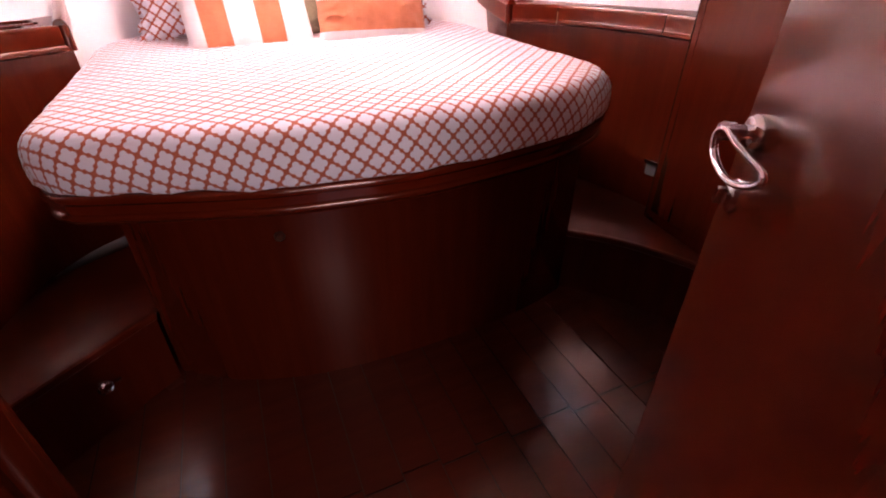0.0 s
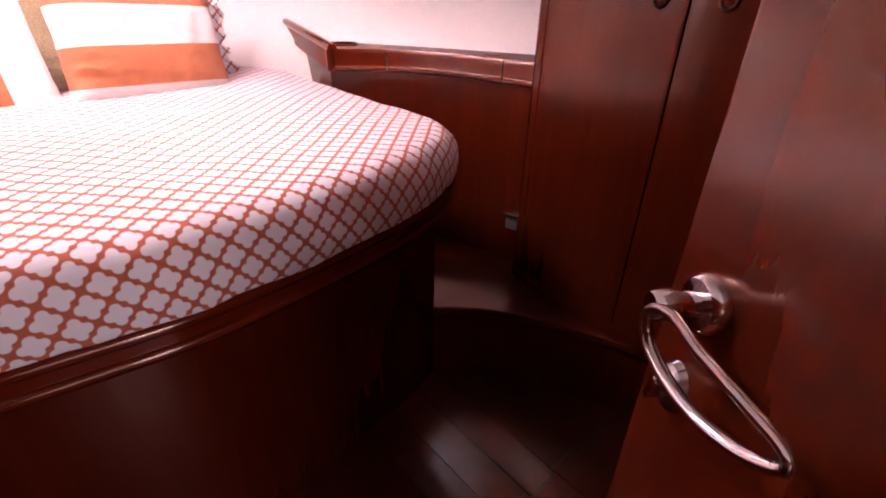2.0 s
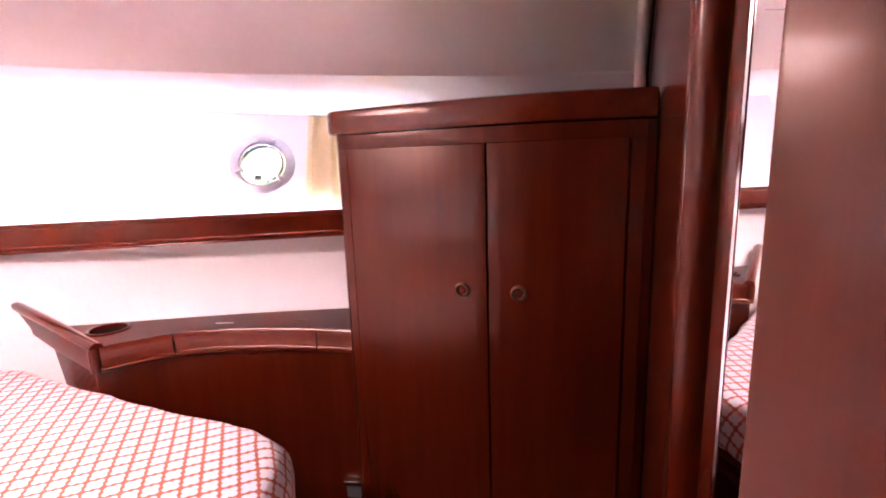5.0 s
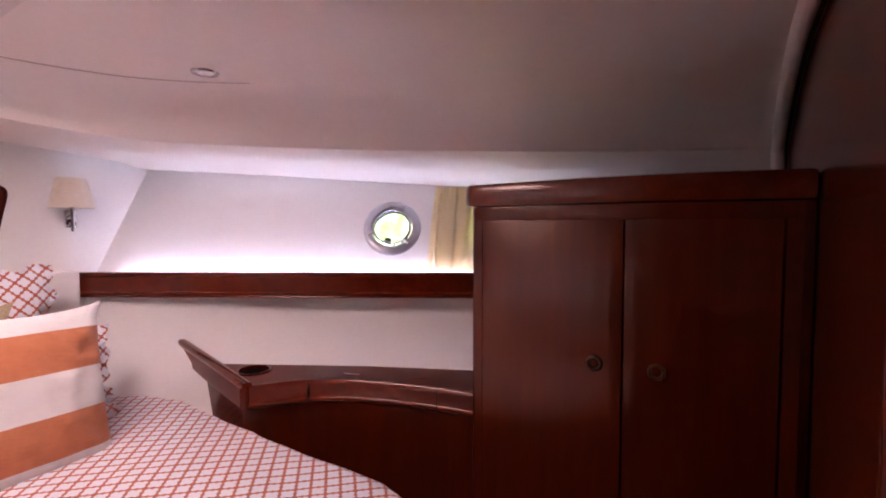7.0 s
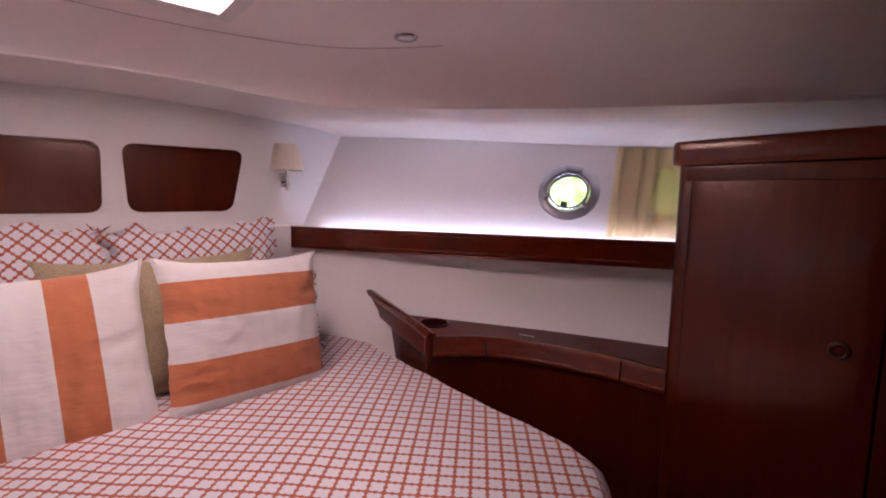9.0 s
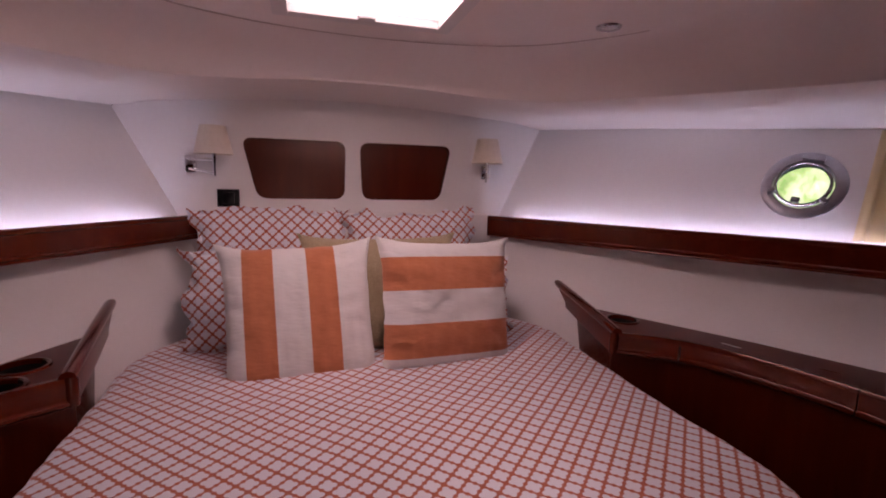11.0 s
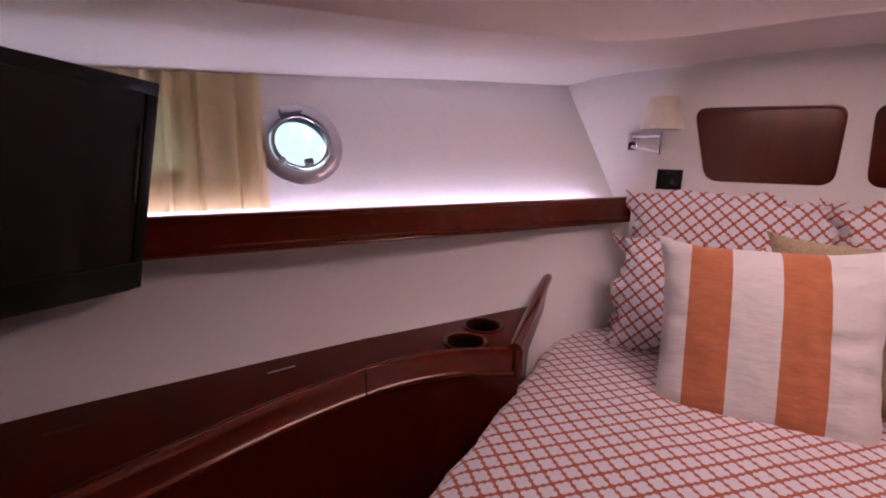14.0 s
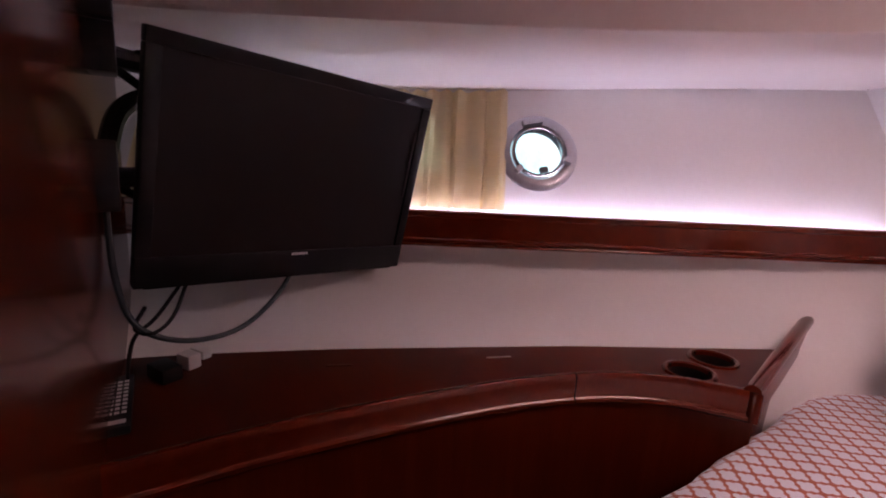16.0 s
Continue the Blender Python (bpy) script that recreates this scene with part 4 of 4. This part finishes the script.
def ward_frame(y0, y1, z0, z1):
    ys = [p[1] for p in cab_line[::-1]]
    xs = [p[0] for p in cab_line[::-1]]
    line = [(float(np.interp(y, ys, xs)), float(y)) for y in np.linspace(y0, y1, 14)]
    part("frame_rail", prism([(x - 0.0185, y) for x, y in line] + [(x - 0.001, y) for x, y in line[::-1]], z0, z1, 0.0004), MAHOGANY, ward, "", True)


ward_frame(1.2225, 0.445, 1.5866, 1.6245)
ward_frame(1.2225, 0.445, LEDGE_Z + 0.003, 0.3294)
ward_frame(1.2225, 1.2056, 0.330, 1.586)
ward_frame(0.4765, 0.445, 0.330, 1.586)
part("stile", moved(lathe([(0.022, LEDGE_Z + 0.002), (0.022, 1.625)], 20), Matrix.Translation((1.122, 1.226, 0))), MAHOGANY, ward, "rounded corner stile", True)

# ledges beside the bed
def ledge(s, line, name_label):
    pts = [(p.x, p.y) for p in smooth_line([(x, y, 0) for x, y in line], 5)]
    t = thing("side_step", name_label, "step", "steps beside the bed")
    back = [(1.42, pts[-1][1]), (1.42, 1.0), (1.25, 1.6), (0.75, 1.9), (0.737, 1.9)]
    part("tread", prism([(s * x, y) for x, y in pts + back], LEDGE_Z - 0.025, LEDGE_Z, 0.004), MAHOGANY_LONG, t, "", True)
    low = offset_plan(pts, -0.015)
    part("riser", slab([[(s * x, y, z) for x, y in low] for z in (0.0, LEDGE_Z - 0.024)], 0.012), MAHOGANY, t, "", True)
    part("nosing", sweep([(s * x, y, LEDGE_Z) for x, y in pts], [(o * s, h) for o, h in [(-0.01, 0.002), (0.004, 0.002), (0.008, -0.003), (0.008, -0.022), (0.003, -0.027), (-0.01, -0.027)]]), MAHOGANY_LONG, t, "", True)
    return t


ledge(1, [(0.737, 1.268), (0.851, 1.161), (0.947, 1.023), (1.025, 0.869), (1.083, 0.707), (1.119, 0.544), (1.137, 0.43)], "mahogany step ledge with a curved edge under the wardrobe")
lg = ledge(-1, [(0.737, 1.368), (0.80, 1.318), (0.947, 1.191), (1.045, 1.107), (1.13, 1.02), (1.19, 0.9), (1.20, 0.70)], "mahogany step ledge with a curved edge under the console")
hm = Matrix.Translation((-0.885, 1.222, 0.165)) @ pose(0, 0, 0, 90, 0, 41)
part("latch_ring", moved(lathe([(0.012, 0.0), (0.013, 0.006), (0.017, 0.008), (0.021, 0.004), (0.022, -0.004)], 24), hm), CHROME, lg, "chrome flush ring latch", True)
part("latch_button", moved(box(0.028, 0.044, -0.006, 0.006, -0.004, 0.008, 0.003), hm), CHROME, lg, "", True)

# outlet on the console side above the ledge
ou = thing("courtesy_light", "small chrome and dark courtesy light above the step", "step light")
m = Matrix.Translation((1.166, 1.312, 0.475)) @ pose(0, 0, 0, 90, 0, -78)
part("cover", moved(box(-0.03, 0.03, 0.008, 0.020, 0.0, 0.020, 0.003), m), CHROME, ou, "", True)
part("lens", moved(box(-0.024, 0.024, -0.045, 0.007, 0.0, 0.010, 0.003), m), GREY, ou, "", True)

# ---------------------------------------------------------------- aft bulkheads, mirror and door
def wall_run(name, a, b, thick, z0, z1, mat, label, cat="wall"):
    a, b = Vector(a), Vector(b)
    d = (b - a).normalized()
    n = Vector((d.y, -d.x)) * thick
    ob = part(name, prism([tuple(a), tuple(b), tuple(b + n), tuple(a + n)], z0, z1), mat)
    return tagged(ob, label, cat, kind="structure")


wall_run("wall_aft_starboard", (2.3, 0.42), (0.575, 0.42), -0.04, 0.0, 2.043, MAHOGANY, "mahogany aft bulkhead beside the wardrobe")
M0, M1 = Vector((0.535, 0.392)), Vector((-0.035, 0.024))
wall_run("wall_aft_angled", M0, M1, -0.04, 0.0, 2.043, MAHOGANY, "angled mahogany bulkhead behind the open door")
tagged(part("trim_post", moved(lathe([(0.023, 0.0), (0.023, 2.03)], 20), Matrix.Translation((0.557, 0.406, 0))), MAHOGANY, None, "", True), "rounded mahogany corner post", "post", kind="structure")
md = (M1 - M0).normalized()
mn = Vector((md.y, -md.x))
if mn.y < 0:
    mn = -mn
MM = Matrix(((md.x, 0, mn.x, M0.x), (md.y, 0, mn.y, M0.y), (0, 1, 0, 0), (0, 0, 0, 1)))
mir = thing("wall_mirror", "tall wall mirror with rounded corners on the angled bulkhead", "mirror")
mo = rounded([(0.030, 1.04), (0.56, 1.04), (0.56, 2.01), (0.030, 2.01)], 0.08, 8)
bm = bmesh.new()
bm.faces.new([bm.verts.new((x, y, 0.004)) for x, y in mo])
r = bmesh.ops.extrude_face_region(bm, geom=bm.faces[:])
bmesh.ops.translate(bm, vec=(0, 0, 0.004), verts=[v for v in r["geom"] if isinstance(v, bmesh.types.BMVert)])
part("mirror_glass", moved(bm, MM), MIRROR, mir)
part("mirror_edge", moved(tube([(x, y, 0.006) for x, y in mo], 0.004, 8, True), MM), CHROME, mir, "thin bright edge", True)

DOOR_W = 0.566
H0, DD = Vector((-0.06, -0.04)), Vector((0.6, 0.8))
DN = Vector((-0.8, 0.6))
DM = Matrix(((DD.x, 0, DN.x, H0.x), (DD.y, 0, DN.y, H0.y), (0, 1, 0, 0), (0, 0, 0, 1)))
door = thing("cabin_door", "open mahogany cabin door with a chrome loop handle", "door")
part("leaf", moved(box(0.002, DOOR_W, 0.03, 1.97, -0.032, 0.0, 0.006), DM), MAHOGANY, door, "", True)
part("handle_rose", moved(lathe([(0.0005, 0.048), (0.010, 0.048), (0.0125, 0.044), (0.0125, 0.030), (0.010, 0.028), (0.010, 0.014), (0.020, 0.013), (0.0235, 0.009), (0.024, 0.0)], 28), DM @ pose(0.513, 1.029, 0)), CHROME, door, "", True)
loop = smooth_line([(0.490, 1.036, 0.044), (0.502, 1.034, 0.047), (0.511, 1.023, 0.049), (0.506, 1.005, 0.048), (0.482, 0.992, 0.045), (0.445, 0.988, 0.040), (0.410, 0.997, 0.034), (0.388, 1.012, 0.029), (0.394, 1.021, 0.029), (0.425, 1.024, 0.033), (0.462, 1.028, 0.039)], 5)
part("handle_loop", moved(tube(loop, 0.0052, 10, True, 0.8), DM), CHROME, door, "polished chrome loop lever", True)
part("key_escutcheon", moved(lathe([(0.0005, 0.012), (0.010, 0.012), (0.013, 0.008), (0.017, 0.006), (0.019, 0.0)], 24, 1.35), DM @ pose(0.520, 0.936, 0)), STEEL, door, "", True)
part("thumb_turn", moved(box(-0.004, 0.004, -0.014, 0.014, 0.010, 0.024, 0.002), DM @ pose(0.520, 0.936, 0, 0, 0, 20)), CHROME, door, "", True)

# entry and port side bulkheads
# unseen inboard end, post and entry wall stand where they shade the port ledge
P0, P1 = Vector((-1.95, 0.715)), Vector((-0.77, 0.634))
wall_run("wall_aft_port", P1, P0, 0.04, 0.0, 2.043, MAHOGANY, "mahogany bulkhead that carries the television")
tagged(part("trim_post_port", moved(lathe([(0.030, 0.0), (0.030, 2.03)], 20), Matrix.Translation((-0.77, 0.617, 0))), MAHOGANY, None, "", True), "rounded mahogany corner post", "post", kind="structure")
wall_run("wall_entry_port", (-0.77, 0.60), (-0.66, -0.06), 0.04, 0.0, 2.043, MAHOGANY, "unseen mahogany wall of the cabin entry, placed to shade the port ledge")
# unseen passage walls and headliner, added to close the space aft
wall_run("wall_passage_port", (-0.68, -0.06), (-0.68, -1.5), 0.04, 0.0, 2.043, MAHOGANY, "unseen mahogany wall of the passage")
wall_run("wall_passage_starboard", (0.0, -1.5), (0.0, 0.0), 0.04, 0.0, 2.043, MAHOGANY, "unseen mahogany wall of the passage")
# unseen end wall; its opening is assumed, to frame the aft lamp
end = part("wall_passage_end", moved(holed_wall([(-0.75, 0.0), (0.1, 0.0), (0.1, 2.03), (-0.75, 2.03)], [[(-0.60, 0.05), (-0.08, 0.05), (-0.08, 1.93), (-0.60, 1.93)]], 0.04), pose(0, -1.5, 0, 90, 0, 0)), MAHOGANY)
tagged(end, "unseen mahogany end wall of the passage, its doorway assumed for the aft lamp", "wall", kind="structure")
tagged(part("ceiling_passage", box(-2.4, 2.4, -1.6, -0.2, 2.045, 2.07), HEADLINER), "unseen cream headliner over the passage", "ceiling", kind="structure")

# small hooks high on the bulkheads
def robe_hook(at, turn, mat, size):
    t = thing("robe_hook", "small bright metal hook high on the mahogany bulkhead", "hook", "hooks on the bulkheads")
    m = Matrix.Translation(at) @ pose(0, 0, 0, 90, 0, turn)
    part("rose", moved(lathe([(0.0005, 0.006), (0.010 * size, 0.006), (0.014 * size, 0.002), (0.014 * size, -0.002)], 16), m), mat, t, "", True)
    part("prong", moved(tube(smooth_line([(0, 0, 0.004), (0, -0.004, 0.022 * size), (0, 0.006, 0.036 * size), (0, 0.018, 0.038 * size)], 4), 0.004 * size, 8), m), mat, t, "", True)


robe_hook((0.93, 0.424, 1.975), 180, CHROME, 1.2)
robe_hook((-1.16, 0.664, 1.955), 176, BRASS, 0.55)
robe_hook((-1.24, 0.669, 1.90), 176, BRASS, 0.55)

# rolled edge of the headliner along the aft bulkhead, with a dark joint behind it
def aft_edge(y, drop):
    line = [Vector((1.955, y, 1.735)), Vector((1.965, y, 1.80))]
    for t in (0.0, 0.15, 0.3, 0.45, 0.6, 0.75, 0.9, 1.0):
        line.append(Vector((1.965 + (1.265 - 1.965) * t, y, 1.86 - drop + (DECK_Z - 1.86) * math.sin(t * math.pi / 2) ** 0.8)))
    line += [Vector((1.0, y, DECK_Z - drop)), Vector((0.64, y, DECK_Z - drop))]
    return smooth_line(line, 5)


tagged(part("trim", tube(aft_edge(0.452, 0.006), 0.021, 10), HEADLINER, None, "", True), "rolled cream headliner edge along the aft bulkhead", "trim", kind="structure")
tagged(part("trim", tube(aft_edge(0.4275, 0.010), 0.006, 6), SEAM, None, "", True), "dark joint between headliner and bulkhead", "trim", kind="structure")

# ---------------------------------------------------------------- television on its arm
tv = thing("television", "flat black television on a swing arm, switched off", "television")
yaw, tilt, roll = radians(11.6), radians(11.0), radians(-3.5)
n_ = Vector((math.cos(yaw), math.sin(yaw), 0))
u_ = Vector((-math.sin(yaw), math.cos(yaw), 0))
up_ = Vector((0, 0, 1)) * math.cos(tilt) + n_ * math.sin(tilt)
u2 = u_ * math.cos(roll) + up_ * math.sin(roll)
up2 = up_ * math.cos(roll) - u_ * math.sin(roll)
nn = u2.cross(up2)
TM = Matrix(((u2.x, up2.x, nn.x, -1.488), (u2.y, up2.y, nn.y, 1.118), (u2.z, up2.z, nn.z, 1.463), (0, 0, 0, 1)))
W, H = 0.681, 0.491
part("back_shell", moved(box(-W / 2 + 0.03, W / 2 - 0.03, -H / 2 + 0.03, H / 2 - 0.03, -0.075, -0.028, 0.012), TM), BLACK, tv, "", True)
for a, b, c, d in ((-W / 2, W / 2, H / 2 - 0.028, H / 2), (-W / 2, W / 2, -H / 2, -H / 2 + 0.066), (-W / 2, -W / 2 + 0.028, -H / 2 + 0.066, H / 2 - 0.028), (W / 2 - 0.028, W / 2, -H / 2 + 0.066, H / 2 - 0.028)):
    part("bezel", moved(box(a, b, c, d, -0.03, 0.0, 0.003), TM), BLACK, tv, "", True)
part("screen", moved(box(-W / 2 + 0.027, W / 2 - 0.027, -H / 2 + 0.065, H / 2 - 0.027, -0.028, -0.006), TM), SCREEN, tv, "dark glossy screen")
part("speaker_slot", moved(box(-W / 2 + 0.02, W / 2 - 0.02, -H / 2 - 0.006, -H / 2 + 0.002, -0.028, -0.008, 0.002), TM), BLACK, tv, "", True)
for k in range(7):
    part("badge", moved(box(-0.012 + k * 0.0062, -0.0075 + k * 0.0062, -H / 2 + 0.056, -H / 2 + 0.062, 0.0002, 0.0012), TM), INK, tv, "pale badge strokes")
part("side_slot", moved(box(W / 2 - 0.040, W / 2 - 0.034, -0.03, 0.15, -0.0055, 0.0006, 0.0005), TM), SEAM, tv, "narrow dark slot")
arm = thing("tv_bracket", "black steel swing bracket screwed to the mahogany bulkhead", "tv bracket")
part("wall_plate", box(-1.47, -1.15, 0.674, 0.694, 1.30, 1.80, 0.004), BLACK, arm, "", True)
part("hinge_post", box(-1.51, -1.43, 0.692, 0.765, 1.735, 1.80, 0.006), BLACK, arm, "", True)
part("hinge_post", box(-1.51, -1.43, 0.692, 0.765, 1.645, 1.731, 0.006), BLACK, arm, "", True)
for z0_ in (1.44, 1.665):
    for dz_ in (-0.03, 0.03):
        part("fork", tube([(-1.49, 0.755, z0_), (-1.525, 0.80, z0_ + dz_), (-1.555, 0.90, z0_ + dz_ * 1.2)], 0.009, 8), BLACK, arm, "", True)
part("hinge_post", box(-1.50, -1.43, 0.692, 0.755, 1.40, 1.53, 0.006), BLACK, arm, "", True)
part("curved_strut", tube(smooth_line([(-1.47, 0.73, 1.47), (-1.50, 0.76, 1.58), (-1.54, 0.82, 1.62), (-1.56, 0.9, 1.62)], 5), 0.018, 8), BLACK, arm, "", True)
for z in (1.68, 1.46):
    part("arm", tube([(-1.475, 0.74, z), (-1.53, 0.80, z), (-1.56, 0.90, z), (-1.555, 1.02, 1.463 + (z - 1.463) * 0.5)], 0.02, 8), BLACK, arm, "", True)
part("head_plate", moved(box(-0.10, 0.10, -0.10, 0.10, -0.092, -0.074, 0.004), TM), BLACK, arm, "", True)
cb = thing("television_cable", "blue-black television cable hanging in a loop", "cable")
part("strand", tube(smooth_line([(-1.475, 0.73, 1.42), (-1.46, 0.735, 1.27), (-1.45, 0.765, 1.17), (-1.45, 0.85, 1.125), (-1.47, 0.96, 1.13), (-1.53, 1.06, 1.185), (-1.56, 1.12, 1.27)], 6), 0.006, 8), CABLE_BLUE, cb, "", True)
cb2 = thing("power_cable", "thin black power cable running down to the plug", "cable")
part("strand", tube(smooth_line([(-1.54, 0.86, 1.24), (-1.50, 0.80, 1.17), (-1.45, 0.76, 1.15), (-1.47, 0.745, 1.09), (-1.50, 0.74, 1.032)], 6), 0.004, 8), BLACK, cb2, "", True)
part("strand", tube(smooth_line([(-1.54, 0.87, 1.25), (-1.48, 0.83, 1.175), (-1.44, 0.79, 1.155), (-1.47, 0.76, 1.16), (-1.51, 0.78, 1.19)], 6), 0.004, 8), BLACK, cb2, "", True)
pl = thing("power_plug", "white plug adapter lying on the console", "plug")
part("body", moved(box(-0.022, 0.022, -0.016, 0.016, 0, 0.034, 0.004), pose(-1.545, 0.858, DESK_Z + 0.001, 0, 0, 30)), WHITE_PLASTIC, pl, "", True)
part("plug_head", moved(box(-0.024, 0.024, -0.012, 0.012, 0, 0.022, 0.004), pose(-1.592, 0.888, DESK_Z + 0.001, 0, 0, 30)), WHITE_PLASTIC, pl, "", True)

ad = thing("power_adapter", "small black power adapter lying beside the white plug", "adapter")
part("body", moved(box(-0.034, 0.034, -0.022, 0.022, 0, 0.032, 0.004), pose(-1.508, 0.808, DESK_Z + 0.001, 0, 0, 24)), BLACK, ad, "", True)

rc = thing("remote_control", "slim black remote control lying on the console", "remote control")
RM = pose(-1.412, 0.727, DESK_Z + 0.001, 0, 0, 88)
part("case", moved(box(-0.022, 0.022, -0.11, 0.11, 0, 0.018, 0.005), RM), BLACK, rc, "", True)
for r_ in range(9):
    for c_ in range(3):
        part("button", moved(box(-0.016 + c_ * 0.011, -0.008 + c_ * 0.011, -0.062 + r_ * 0.0165, -0.054 + r_ * 0.0165, 0.0175, 0.0195, 0.001), RM), INK, rc)
part("label_plate", moved(box(-0.014, 0.014, -0.098, -0.084, 0.0178, 0.0186), RM), INK, rc, "pale label strip")

# ---------------------------------------------------------------- outside
tagged(part("water", box(-400, 400, -400, 400, -0.65, -0.6), plain("harbour_water", (0.02, 0.09, 0.09), 0.12, spread=0.3, scale=2)), "green harbour water round the hull", "water", kind="structure")
# flat backdrop sheets that glow in place of daylit trees, water and sky
GREENS = backdrop_mat("far_greenery_glow", [(0.3, (0.10, 0.28, 0.06)), (0.5, (0.35, 0.65, 0.25)), (0.7, (0.85, 1.0, 0.8))], 0.45, 3.2)
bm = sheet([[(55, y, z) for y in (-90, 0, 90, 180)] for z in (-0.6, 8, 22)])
tagged(part("backdrop", bm, GREENS), "flat glowing sheet of green trees far across the water", "backdrop", kind="structure")
TEAL = backdrop_mat("far_water_glow", [(0.3, (0.12, 0.72, 0.85)), (0.5, (0.40, 0.95, 1.0)), (0.7, (0.95, 1.0, 1.0))], 0.05, 2.4)
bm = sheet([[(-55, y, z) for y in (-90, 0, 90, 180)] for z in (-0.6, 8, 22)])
tagged(part("backdrop", bm, TEAL), "flat glowing sheet of turquoise water and sky in the distance", "backdrop", kind="structure")

# ---------------------------------------------------------------- floor planks
PLANK_W = 0.113
x = -1.18
k = 0
plank_meshes = {}
fl = scene.objects["floor"]
while x < 1.2:
    for y0, y1 in ((-1.4, -0.35), (-0.35, 0.73 if k % 2 else 0.71), (0.73 if k % 2 else 0.71, 1.75)):
        L = round(y1 - y0 - 0.006, 3)
        if L not in plank_meshes:
            b = box(0.0, PLANK_W - 0.0032, 0.0, L, -0.008, 0.0)
            me = bpy.data.meshes.new("plank")
            b.to_mesh(me)
            b.free()
            me.materials.append(FLOOR_WOOD)
            plank_meshes[L] = me
        o = new("plank", plank_meshes[L])
        o.parent = fl
        o.location = (x + 0.0025, y0 + 0.003, 0.0)
    x += PLANK_W
    k += 1
